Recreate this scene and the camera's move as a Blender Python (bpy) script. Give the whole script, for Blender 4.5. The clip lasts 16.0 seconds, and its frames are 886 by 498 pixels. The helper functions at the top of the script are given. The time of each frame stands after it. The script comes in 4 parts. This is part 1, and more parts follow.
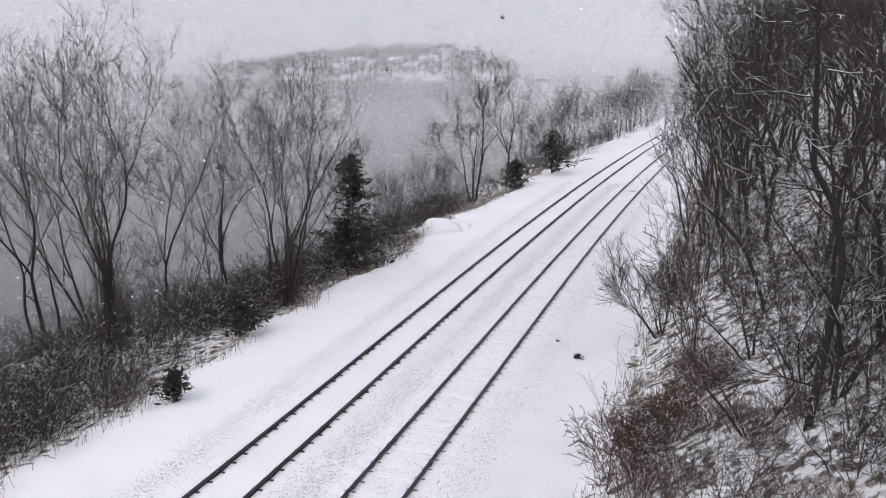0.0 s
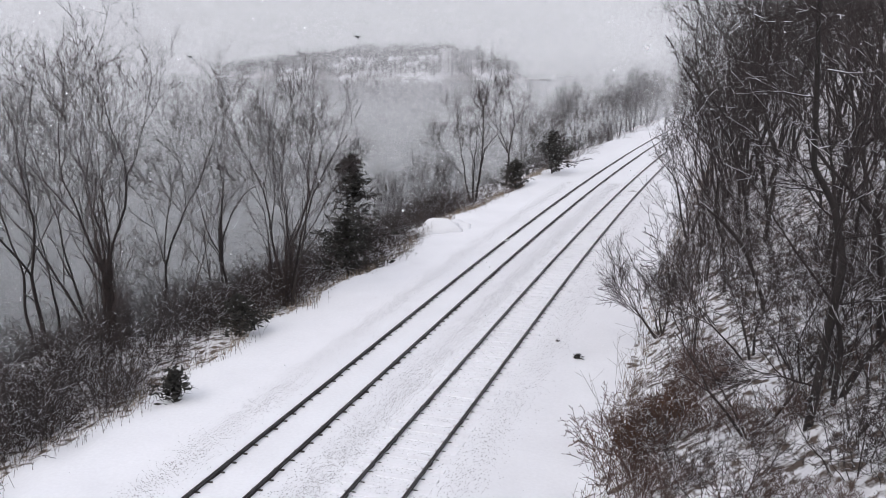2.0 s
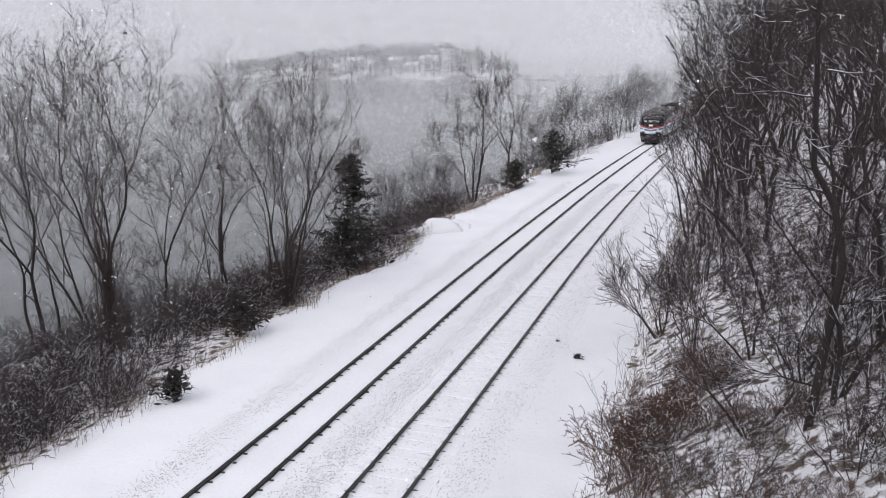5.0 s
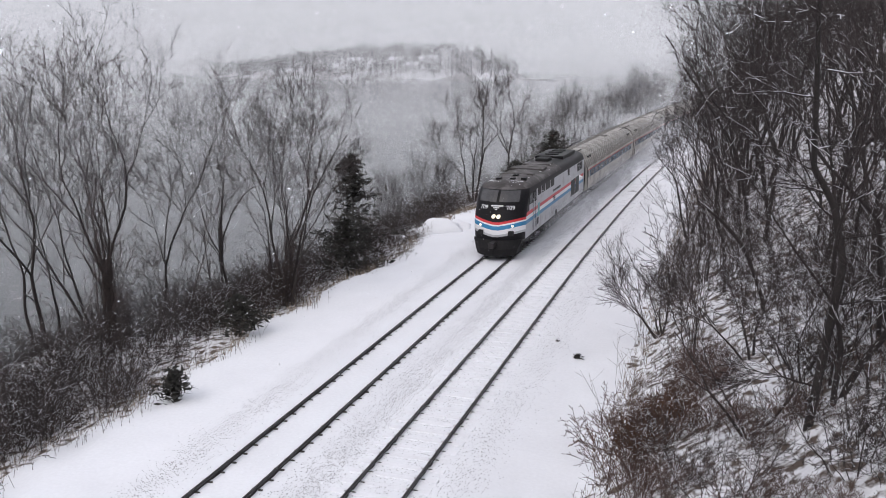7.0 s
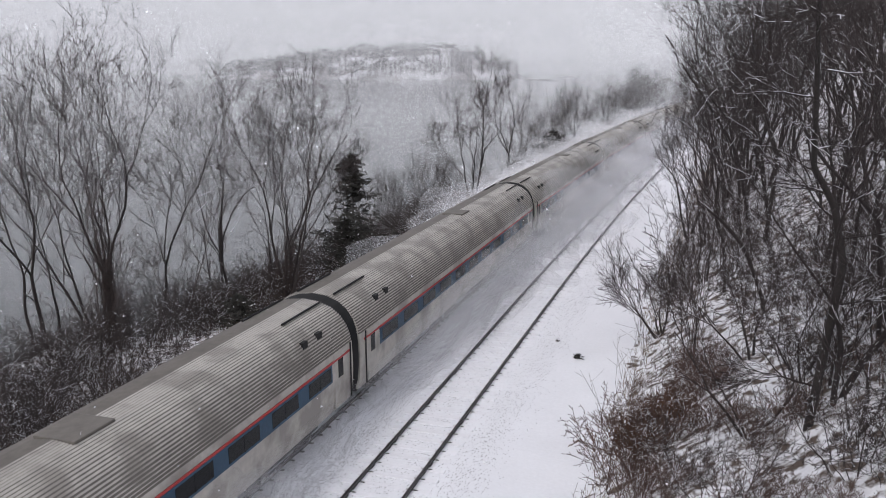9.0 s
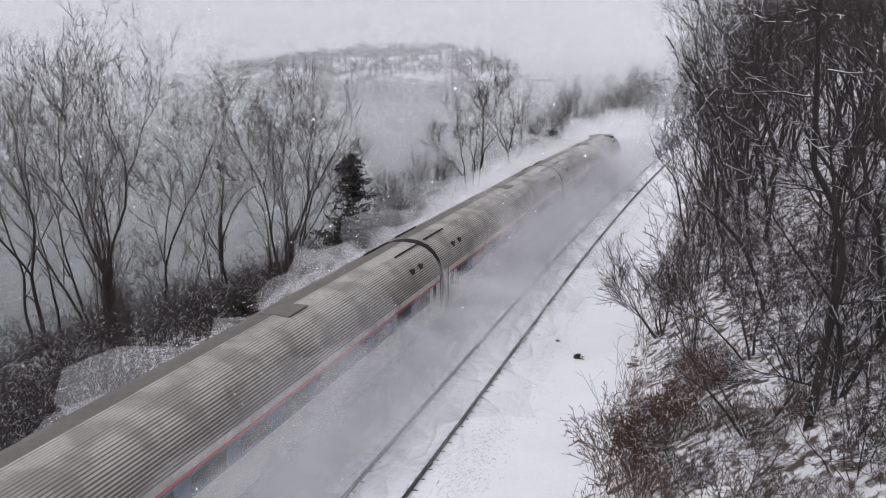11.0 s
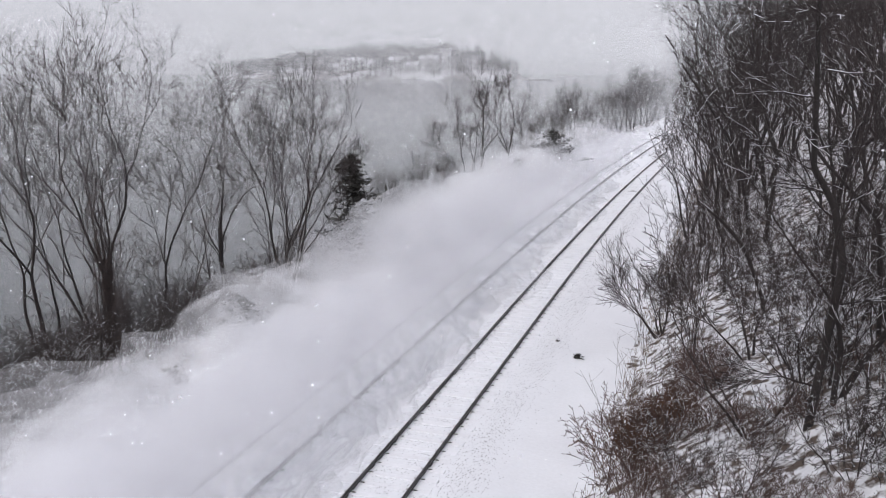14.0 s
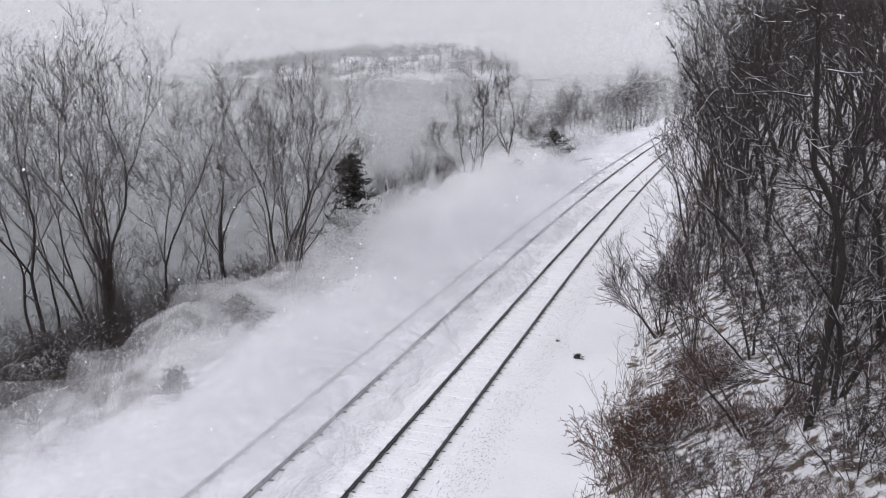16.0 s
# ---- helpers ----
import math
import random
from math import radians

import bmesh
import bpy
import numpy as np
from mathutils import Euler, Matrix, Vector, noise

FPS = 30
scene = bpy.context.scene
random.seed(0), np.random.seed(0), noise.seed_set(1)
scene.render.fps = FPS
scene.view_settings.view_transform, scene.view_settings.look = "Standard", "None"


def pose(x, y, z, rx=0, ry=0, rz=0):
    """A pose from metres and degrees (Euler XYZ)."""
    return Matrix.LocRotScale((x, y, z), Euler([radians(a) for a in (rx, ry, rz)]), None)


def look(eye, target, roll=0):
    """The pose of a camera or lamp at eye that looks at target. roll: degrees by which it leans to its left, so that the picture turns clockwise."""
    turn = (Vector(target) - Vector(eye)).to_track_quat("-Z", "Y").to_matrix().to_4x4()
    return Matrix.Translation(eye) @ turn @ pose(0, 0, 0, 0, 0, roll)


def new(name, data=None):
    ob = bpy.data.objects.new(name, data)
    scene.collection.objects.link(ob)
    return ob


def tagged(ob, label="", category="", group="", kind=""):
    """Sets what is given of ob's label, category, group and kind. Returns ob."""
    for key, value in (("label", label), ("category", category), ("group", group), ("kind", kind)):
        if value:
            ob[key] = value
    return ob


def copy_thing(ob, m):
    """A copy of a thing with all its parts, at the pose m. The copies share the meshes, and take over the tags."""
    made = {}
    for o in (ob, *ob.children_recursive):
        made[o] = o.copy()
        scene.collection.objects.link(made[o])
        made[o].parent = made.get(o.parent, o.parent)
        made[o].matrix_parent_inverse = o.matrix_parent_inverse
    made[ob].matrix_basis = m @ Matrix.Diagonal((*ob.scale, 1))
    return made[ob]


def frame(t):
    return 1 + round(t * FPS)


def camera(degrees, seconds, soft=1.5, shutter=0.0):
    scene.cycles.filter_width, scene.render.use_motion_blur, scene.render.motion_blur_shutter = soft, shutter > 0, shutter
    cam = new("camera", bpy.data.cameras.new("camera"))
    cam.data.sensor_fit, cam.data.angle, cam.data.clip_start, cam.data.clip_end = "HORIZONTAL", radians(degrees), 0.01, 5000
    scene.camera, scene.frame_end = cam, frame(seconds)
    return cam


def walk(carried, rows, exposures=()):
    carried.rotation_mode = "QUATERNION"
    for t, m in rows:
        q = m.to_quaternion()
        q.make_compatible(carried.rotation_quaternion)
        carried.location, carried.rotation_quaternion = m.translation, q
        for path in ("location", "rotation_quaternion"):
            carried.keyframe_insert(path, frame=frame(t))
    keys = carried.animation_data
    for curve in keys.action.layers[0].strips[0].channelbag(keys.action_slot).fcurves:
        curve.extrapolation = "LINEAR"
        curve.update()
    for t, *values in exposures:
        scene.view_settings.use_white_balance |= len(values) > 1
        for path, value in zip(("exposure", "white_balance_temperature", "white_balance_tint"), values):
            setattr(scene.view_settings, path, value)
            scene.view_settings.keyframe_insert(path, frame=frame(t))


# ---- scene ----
E = (12.07, 0.0, 11.06)
cam = camera(53.33, 16.0, soft=0.9)
HERE = look(E, (12.07 - 30.032, 92.973, 11.06 - 21.310), -0.30)
walk(cam, [(0.0, HERE), (16.0, HERE)])

# ---- light: an overcast sky in falling snow ----
world = bpy.data.worlds.new("overcast_sky")
scene.world = world
world.use_nodes = True
wn, wl = world.node_tree.nodes, world.node_tree.links
wn.clear()
sky = wn.new("ShaderNodeTexSky")
sky.sky_type, sky.sun_disc = "NISHITA", False
sky.sun_elevation, sky.sun_rotation = radians(50), radians(200)
sky.air_density, sky.dust_density = 1.0, 6.0
sky_bg = wn.new("ShaderNodeBackground")
sky_bg.inputs["Strength"].default_value = 0.03
wl.new(sky.outputs[0], sky_bg.inputs["Color"])
co = wn.new("ShaderNodeTexCoord")
sep = wn.new("ShaderNodeSeparateXYZ")
wl.new(co.outputs["Generated"], sep.inputs[0])
ramp = wn.new("ShaderNodeValToRGB")
ramp.color_ramp.elements[0].position, ramp.color_ramp.elements[0].color = 0.0, (1.02, 1.04, 1.13, 1)
ramp.color_ramp.elements[1].position, ramp.color_ramp.elements[1].color = 1.0, (0.84, 0.855, 0.945, 1)
mid = ramp.color_ramp.elements.new(0.12)
mid.color = (0.96, 0.98, 1.065, 1)
wl.new(sep.outputs["Z"], ramp.inputs[0])
cloud_bg = wn.new("ShaderNodeBackground")
cloud_bg.inputs["Strength"].default_value = 0.90
wl.new(ramp.outputs[0], cloud_bg.inputs["Color"])
both = wn.new("ShaderNodeAddShader")
wl.new(sky_bg.outputs[0], both.inputs[0])
wl.new(cloud_bg.outputs[0], both.inputs[1])
wout = wn.new("ShaderNodeOutputWorld")
wl.new(both.outputs[0], wout.inputs[0])
sun_data = bpy.data.lights.new("sun", "SUN")
sun_data.energy, sun_data.angle, sun_data.color = 0.45, radians(40), (1.0, 0.97, 0.94)
sun = new("sun", sun_data)
sun.matrix_world = look((-30, -40, 80), (0, 30, 0))
scene.view_settings.exposure = 0.0
scene.cycles.transparent_max_bounces = 80


# ---- materials ----
def material(name, base, rough=0.6, metal=0.0, vary=0.25, size=3.0, fine=25.0, bump=0.2, dirt=None, dirt_cut=0.6, spec=0.4, rand=0.0):
    m = bpy.data.materials.new(name)
    m.use_nodes = True
    n, l = m.node_tree.nodes, m.node_tree.links
    b = n["Principled BSDF"]
    b.inputs["Roughness"].default_value, b.inputs["Metallic"].default_value = rough, metal
    b.inputs["Specular IOR Level"].default_value = spec
    tc = n.new("ShaderNodeTexCoord")

    def cloud(scale, detail):
        t = n.new("ShaderNodeTexNoise")
        t.inputs["Scale"].default_value, t.inputs["Detail"].default_value = scale, detail
        l.new(tc.outputs["Object"], t.inputs["Vector"])
        return t

    big, small = cloud(size, 4), cloud(fine, 5)
    add = n.new("ShaderNodeMath")
    add.operation = "ADD"
    l.new(big.outputs["Fac"], add.inputs[0])
    l.new(small.outputs["Fac"], add.inputs[1])
    mr = n.new("ShaderNodeMapRange")
    mr.inputs["From Min"].default_value, mr.inputs["From Max"].default_value = 0.6, 1.4
    mr.inputs["To Min"].default_value, mr.inputs["To Max"].default_value = 1 - vary, 1 + vary
    l.new(add.outputs[0], mr.inputs["Value"])
    mul = n.new("ShaderNodeMix")
    mul.data_type, mul.blend_type = "RGBA", "MULTIPLY"
    mul.inputs["Factor"].default_value = 1
    mul.inputs["A"].default_value = (*base, 1)
    l.new(mr.outputs[0], mul.inputs["B"])
    out = mul.outputs["Result"]
    if rand:
        oi = n.new("ShaderNodeObjectInfo")
        rr = n.new("ShaderNodeMapRange")
        rr.inputs["To Min"].default_value, rr.inputs["To Max"].default_value = 1 - rand, 1 + rand
        l.new(oi.outputs["Random"], rr.inputs["Value"])
        m2 = n.new("ShaderNodeMix")
        m2.data_type, m2.blend_type = "RGBA", "MULTIPLY"
        m2.inputs["Factor"].default_value = 1
        l.new(out, m2.inputs["A"])
        l.new(rr.outputs[0], m2.inputs["B"])
        out = m2.outputs["Result"]
    if dirt:
        dn = cloud(size * 1.7, 8)
        cut = n.new("ShaderNodeMapRange")
        cut.inputs["From Min"].default_value, cut.inputs["From Max"].default_value = dirt_cut - 0.06, dirt_cut + 0.06
        l.new(dn.outputs["Fac"], cut.inputs["Value"])
        dm = n.new("ShaderNodeMix")
        dm.data_type = "RGBA"
        l.new(cut.outputs[0], dm.inputs["Factor"])
        l.new(out, dm.inputs["A"])
        dm.inputs["B"].default_value = (*dirt, 1)
        out = dm.outputs["Result"]
    l.new(out, b.inputs["Base Color"])
    bp = n.new("ShaderNodeBump")
    bp.inputs["Strength"].default_value, bp.inputs["Distance"].default_value = bump, 0.03
    l.new(add.outputs[0], bp.inputs["Height"])
    l.new(bp.outputs[0], b.inputs["Normal"])
    return m


SNOW = material("fresh_snow", (0.82, 0.825, 0.86), 0.75, vary=0.05, size=0.4, fine=9, bump=0.45, spec=0.2)
BANK = material("snow_over_leaf_litter", (0.78, 0.78, 0.81), 0.8, vary=0.12, size=1.5, fine=9, bump=0.6, dirt=(0.11, 0.085, 0.07), dirt_cut=0.54, spec=0.2)
TIE = material("snow_dusted_concrete", (0.80, 0.80, 0.835), 0.85, vary=0.08, size=3, fine=20, spec=0.2, rand=0.03)
STEEL = material("wet_rail_steel", (0.045, 0.04, 0.042), 0.35, metal=0.6, vary=0.3, size=1.5, fine=40)
CLIP = material("rusty_rail_clip", (0.05, 0.042, 0.04), 0.7, vary=0.3)
STONE = material("ballast_stone", (0.17, 0.165, 0.17), 0.9, vary=0.4, size=2, fine=30)
BARK = material("wet_grey_bark", (0.033, 0.027, 0.026), 0.85, vary=0.4, size=2, fine=18, bump=0.5, rand=0.25)
VINE = material("dead_vine_bark", (0.050, 0.037, 0.034), 0.9, vary=0.35, size=2, fine=18)
BARK_RED = material("red_brown_twigs", (0.105, 0.068, 0.058), 0.85, vary=0.4, size=2, fine=18, bump=0.5, rand=0.2)
TWIG = material("grey_brown_twigs", (0.046, 0.036, 0.035), 0.85, vary=0.35, size=1, fine=9, rand=0.25)
LIMB_SNOW = material("snow_on_limbs", (0.84, 0.84, 0.88), 0.8, vary=0.06, spec=0.2)
CEDAR = material("dark_cedar_foliage", (0.036, 0.034, 0.030), 0.8, vary=0.4, size=1, fine=12, rand=0.2)
LEAF = material("dead_brown_leaves", (0.11, 0.058, 0.038), 0.8, vary=0.4, size=3, fine=12, rand=0.2)
GRASS_STEM = material("dead_brown_stalks", (0.085, 0.062, 0.052), 0.9, vary=0.35, size=1, fine=12, rand=0.2)
GRASS = material("dead_grass", (0.28, 0.22, 0.16), 0.9, vary=0.35, size=1, fine=12)
WATER = material("grey_river_water", (0.055, 0.060, 0.062), 0.12, vary=0.15, size=0.02, fine=0.9, bump=0.35, spec=0.5)
ROCK = material("snowy_rock", (0.24, 0.23, 0.23), 0.9, vary=0.35, size=1, fine=8, bump=0.8, dirt=(0.8, 0.8, 0.83), dirt_cut=0.45)
FLAKE = material("snow_flake", (0.93, 0.93, 0.96), 0.6, vary=0.02, spec=0.2)


def airborne(name, share):
    """Powder snow in the air, through which the given share of what lies behind is lost."""
    m = bpy.data.materials.new(name)
    m.use_nodes = True
    n, l = m.node_tree.nodes, m.node_tree.links
    n.clear()
    out, mix, inner = n.new("ShaderNodeOutputMaterial"), n.new("ShaderNodeMixShader"), n.new("ShaderNodeMixShader")
    clear, face, back = n.new("ShaderNodeBsdfTransparent"), n.new("ShaderNodeBsdfDiffuse"), n.new("ShaderNodeBsdfTranslucent")
    face.inputs["Color"].default_value = back.inputs["Color"].default_value = (0.98, 0.98, 1.0, 1)
    mix.inputs[0].default_value, inner.inputs[0].default_value = share, 0.5
    l.new(face.outputs[0], inner.inputs[1])
    l.new(back.outputs[0], inner.inputs[2])
    l.new(clear.outputs[0], mix.inputs[1])
    l.new(inner.outputs[0], mix.inputs[2])
    l.new(mix.outputs[0], out.inputs[0])
    return m


POWDER = airborne("whirled_powder_snow", 0.10)
SPRAY = airborne("powder_snow_spray", 0.055)
VEIL = airborne("distant_snowfall", 0.105)
FAR_VEIL = airborne("snowfall_at_the_horizon", 0.6)
DRIFT = airborne("fine_snowfall", 1.0)
BIRD = material("dark_feathers", (0.02, 0.02, 0.022), 0.7)
HILL = material("snowy_hill_ground", (0.78, 0.78, 0.80), 0.9, vary=0.15, size=0.03, fine=0.3, dirt=(0.16, 0.14, 0.14), dirt_cut=0.5)
L_SILVER = material("silver_grey_paint", (0.45, 0.45, 0.47), 0.4, metal=0.2, vary=0.12, size=0.7, fine=8, bump=0.05, dirt=(0.33, 0.32, 0.32), dirt_cut=0.62)
L_BLACK = material("grimy_black_paint", (0.012, 0.011, 0.013), 0.45, vary=0.4, size=1, fine=10, bump=0.06, spec=0.15)
L_ROOF = material("sooty_roof_paint", (0.062, 0.055, 0.054), 0.6, vary=0.4, size=0.8, fine=6, bump=0.2, dirt=(0.13, 0.12, 0.12), dirt_cut=0.56, spec=0.3)
L_RED = material("red_stripe_paint", (0.55, 0.035, 0.045), 0.4, vary=0.15, size=1, fine=10, bump=0.04)
L_WHITE = material("white_stripe_paint", (0.76, 0.76, 0.78), 0.4, vary=0.08, size=1, fine=10, bump=0.04)
L_BLUE = material("blue_stripe_paint", (0.035, 0.21, 0.40), 0.4, vary=0.15, size=1, fine=10, bump=0.04)
UNDER = material("sooty_underframe", (0.03, 0.028, 0.028), 0.8, vary=0.4, size=2, fine=14, dirt=(0.55, 0.55, 0.58), dirt_cut=0.64)
GLASS = material("dark_tinted_glass", (0.008, 0.009, 0.011), 0.25, vary=0.1, bump=0.0, spec=0.1)
PLOUGH = material("black_plough_paint", (0.014, 0.013, 0.014), 0.7, vary=0.4, size=2, fine=14, dirt=(0.5, 0.5, 0.53), dirt_cut=0.74, spec=0.2)
SCREEN = material("grey_windscreen_glass", (0.05, 0.048, 0.05), 0.12, vary=0.3, size=2, bump=0.0, spec=0.6)
STAINLESS = material("dusty_stainless_steel", (0.42, 0.395, 0.36), 0.5, metal=0.25, vary=0.2, size=0.5, fine=5, bump=0.06, dirt=(0.27, 0.25, 0.225), dirt_cut=0.55)
GROOVE = material("dark_roof_steel", (0.13, 0.118, 0.105), 0.7, vary=0.25, size=0.5, fine=5, bump=0.06)
C_BLUE = material("dark_blue_band_paint", (0.016, 0.055, 0.10), 0.55, vary=0.2, size=0.7, fine=10, bump=0.04)
C_RED = material("dull_red_stripe_paint", (0.34, 0.035, 0.035), 0.6, vary=0.2, size=1, fine=10, bump=0.04)
RUBBER = material("black_rubber", (0.014, 0.014, 0.015), 0.8, vary=0.3)
BRASS = material("teal_and_yellow_emblem_paint", (0.12, 0.38, 0.38), 0.5, vary=0.2)
LAMP = bpy.data.materials.new("lit_headlight")
LAMP.use_nodes = True
LAMP.node_tree.nodes["Principled BSDF"].inputs["Emission Color"].default_value = (1.0, 0.80, 0.48, 1)
LAMP.node_tree.nodes["Principled BSDF"].inputs["Emission Strength"].default_value = 0.9
AMBER = bpy.data.materials.new("lit_ditch_light")
AMBER.use_nodes = True
AMBER.node_tree.nodes["Principled BSDF"].inputs["Emission Color"].default_value = (1.0, 0.80, 0.55, 1)
AMBER.node_tree.nodes["Principled BSDF"].inputs["Emission Strength"].default_value = 0.8


# ---- building helpers ----
def thing(name, label, category, m=None, group="", kind=""):
    ob = tagged(new(name), label, category, group, kind)
    ob.empty_display_size = 0.2
    if m is not None:
        ob.matrix_basis = m
    return ob


def part(name, bm, mats, parent, label="", smooth=False):
    me = bpy.data.meshes.new(name)
    bm.to_mesh(me)
    bm.free()
    for mat in mats if isinstance(mats, (list, tuple)) else [mats]:
        me.materials.append(mat)
    if smooth:
        me.shade_smooth()
    ob = new(name, me)
    ob.parent = parent
    return tagged(ob, label)


def raw(name, co3, faces, mats, parent=None, label="", index=None, smooth=False):
    """One mesh object from arrays: vertices (n, 3) and faces (m, 3 or 4)."""
    co3, faces = np.asarray(co3, np.float32), np.asarray(faces, np.int32)
    me = bpy.data.meshes.new(name)
    k = faces.shape[1]
    me.vertices.add(len(co3))
    me.vertices.foreach_set("co", co3.ravel())
    me.loops.add(faces.size)
    me.loops.foreach_set("vertex_index", faces.ravel())
    me.polygons.add(len(faces))
    me.polygons.foreach_set("loop_start", np.arange(len(faces), dtype=np.int32) * k)
    if index is not None:
        me.polygons.foreach_set("material_index", np.asarray(index, np.int32))
    me.update(calc_edges=True)
    for mat in mats if isinstance(mats, (list, tuple)) else [mats]:
        me.materials.append(mat)
    if smooth:
        me.shade_smooth()
    ob = new(name, me)
    ob.parent = parent
    return tagged(ob, label)


def box(bm, x0, x1, y0, y1, z0, z1, bevel=0.0, mat=0):
    m = Matrix.Translation(((x0 + x1) / 2, (y0 + y1) / 2, (z0 + z1) / 2)) @ Matrix.Diagonal((abs(x1 - x0), abs(y1 - y0), abs(z1 - z0), 1))
    vs = bmesh.ops.create_cube(bm, size=1, matrix=m)["verts"]
    fs = {f for v in vs for f in v.link_faces}
    for f in fs:
        f.material_index = mat
    if bevel:
        bmesh.ops.bevel(bm, geom=list({e for v in vs for e in v.link_edges}), offset=bevel, segments=2, affect="EDGES", profile=0.6)


def boxes(*rows, bevel=0.0):
    bm = bmesh.new()
    for r in rows:
        box(bm, *r, bevel=bevel)
    return bm


def rod(bm, a, b, r, n=8, r2=None):
    a, b = Vector(a), Vector(b)
    d = b - a
    m = Matrix.Translation((a + b) / 2) @ d.to_track_quat("Z", "Y").to_matrix().to_4x4()
    bmesh.ops.create_cone(bm, cap_ends=True, segments=n, radius1=r, radius2=r if r2 is None else r2, depth=d.length, matrix=m)


def bend(y):
    """The track's centre line: straight, then a long curve to the right."""
    return 0.000411 * (y - 37.2) ** 2 if y > 37.2 else 0.0


def turn(y):
    return -math.degrees(math.atan(0.000822 * (y - 37.2))) if y > 37.2 else 0.0


def bend_np(y):
    return np.where(y > 37.2, 0.000411 * (y - 37.2) ** 2, 0.0)


def ground_z(x, y):
    """Height of the snow at a place (arrays or numbers)."""
    u = np.asarray(x, float) - bend_np(np.asarray(y, float))
    y = np.asarray(y, float)
    z = np.full(np.broadcast(u, y).shape, -0.135)
    z = z - 0.22 * np.clip((-u - 1.9) / 1.6, 0, 1) - 0.2 * np.clip((u - 5.8) / 1.6, 0, 1)
    z = z - 0.07 * np.exp(-((u - 1.95) / 0.6) ** 2)
    wob = 0.6 * np.sin(y * 0.23) + 0.4 * np.sin(y * 0.61 + 1)
    steep = 0.20 + 0.10 * np.clip((y - 33) / 9, 0, 1)
    z = z - np.minimum(steep * np.clip(-u - 6.0 - wob, 0, 16), 2.95) - 0.02 * np.clip(-u - 5.0, 0, 10)
    z = z + 0.62 * np.clip(u - 8.9 - 0.35 * wob, 0, 22) + 0.25 * np.clip(u - 31, 0, 60)
    rough = 0.10 * np.sin(x * 1.7 + y * 0.9) * np.sin(y * 1.3 - x * 0.6) + 0.05 * np.sin(x * 3.9 + y * 2.7)
    return z + rough * np.clip(np.abs(u - 1.5) / 6 - 0.75, 0, 1) + 0.012 * np.sin(x * 5.3 + y * 1.1) * np.sin(y * 2.9 - x * 2.3)


# ---- ground, river and far shore ----
def sheet(name, us, ys, height, mat, label, category):
    U, Y = np.meshgrid(us, ys)
    X = U + bend_np(Y)
    Z = height(X, Y)
    n, m = len(us), len(ys)
    i = (np.arange(m - 1)[:, None] * n + np.arange(n - 1)[None]).ravel()
    ob = raw(name, np.stack([X, Y, Z], -1).reshape(-1, 3), np.stack([i, i + 1, i + n + 1, i + n], -1), mat, smooth=True)
    return tagged(ob, label, category, kind="structure")


def build_ground():
    us = np.concatenate([[-60, -40, -26], np.arange(-22, -5, 0.35), np.arange(-5, 9, 0.16), np.arange(9, 22, 0.4), np.arange(22, 32, 1.2), [40, 60, 120, 600]])
    ys = np.concatenate([[-400, -200, -90, -40, -15], np.arange(-5, 14, 0.8), np.arange(14, 62, 0.25), np.arange(62, 130, 0.8), np.arange(130, 300, 5), [340, 420, 520]])
    g = sheet("ground", us, ys, lambda x, y: np.maximum(ground_z(x, y), -5.0), [SNOW, BANK], "fresh snow over the railway bed, riverbank and wooded slope", "snowy ground")
    me = g.data
    c = np.empty(len(me.polygons) * 3, np.float32)
    me.polygons.foreach_get("center", c)
    c = c.reshape(-1, 3)
    u = c[:, 0] - bend_np(c[:, 1])
    wob = 0.7 * np.sin(c[:, 1] * 0.9) + 0.5 * np.sin(c[:, 1] * 2.3)
    me.polygons.foreach_set("material_index", ((u < -6.9 + 0.5 * wob) | (u > 9.3 + 0.4 * wob)).astype(np.int32))
    river = bmesh.new()
    bmesh.ops.create_grid(river, x_segments=60, y_segments=60, size=2500)
    w = part("water", river, WATER, None)
    w.location = (-800, 900, -3.0)
    tagged(w, "grey rippled river under falling snow", "river", kind="structure")


def build_hill():
    nx, ny = 120, 26
    xs, ys = np.linspace(-345, -75, nx), np.linspace(528, 640, ny)
    X, Y = np.meshgrid(xs, ys)
    ridge = np.interp(X, [-345, -325, -290, -250, -210, -185, -165, -150, -140, -130, -75], [-3.5, 2, 8, 11, 11.5, 11.5, 9, 4, 0, -3.5, -3.6])
    Z = -3.3 + (ridge + 3.3) * np.clip((Y - 528) / 75, 0, 1) ** 0.75 + 0.8 * np.sin(X * 0.11 + Y * 0.07) * np.sin(X * 0.047)
    i = (np.arange(ny - 1)[:, None] * nx + np.arange(nx - 1)[None]).ravel()
    h = raw("hill", np.stack([X, Y, Z], -1).reshape(-1, 3), np.stack([i, i + 1, i + nx + 1, i + nx], -1), HILL, smooth=True)
    tagged(h, "snow-covered wooded point across the river", "far shore", kind="structure")
    return xs, ys, Z


build_ground()
HILL_GRID = build_hill()


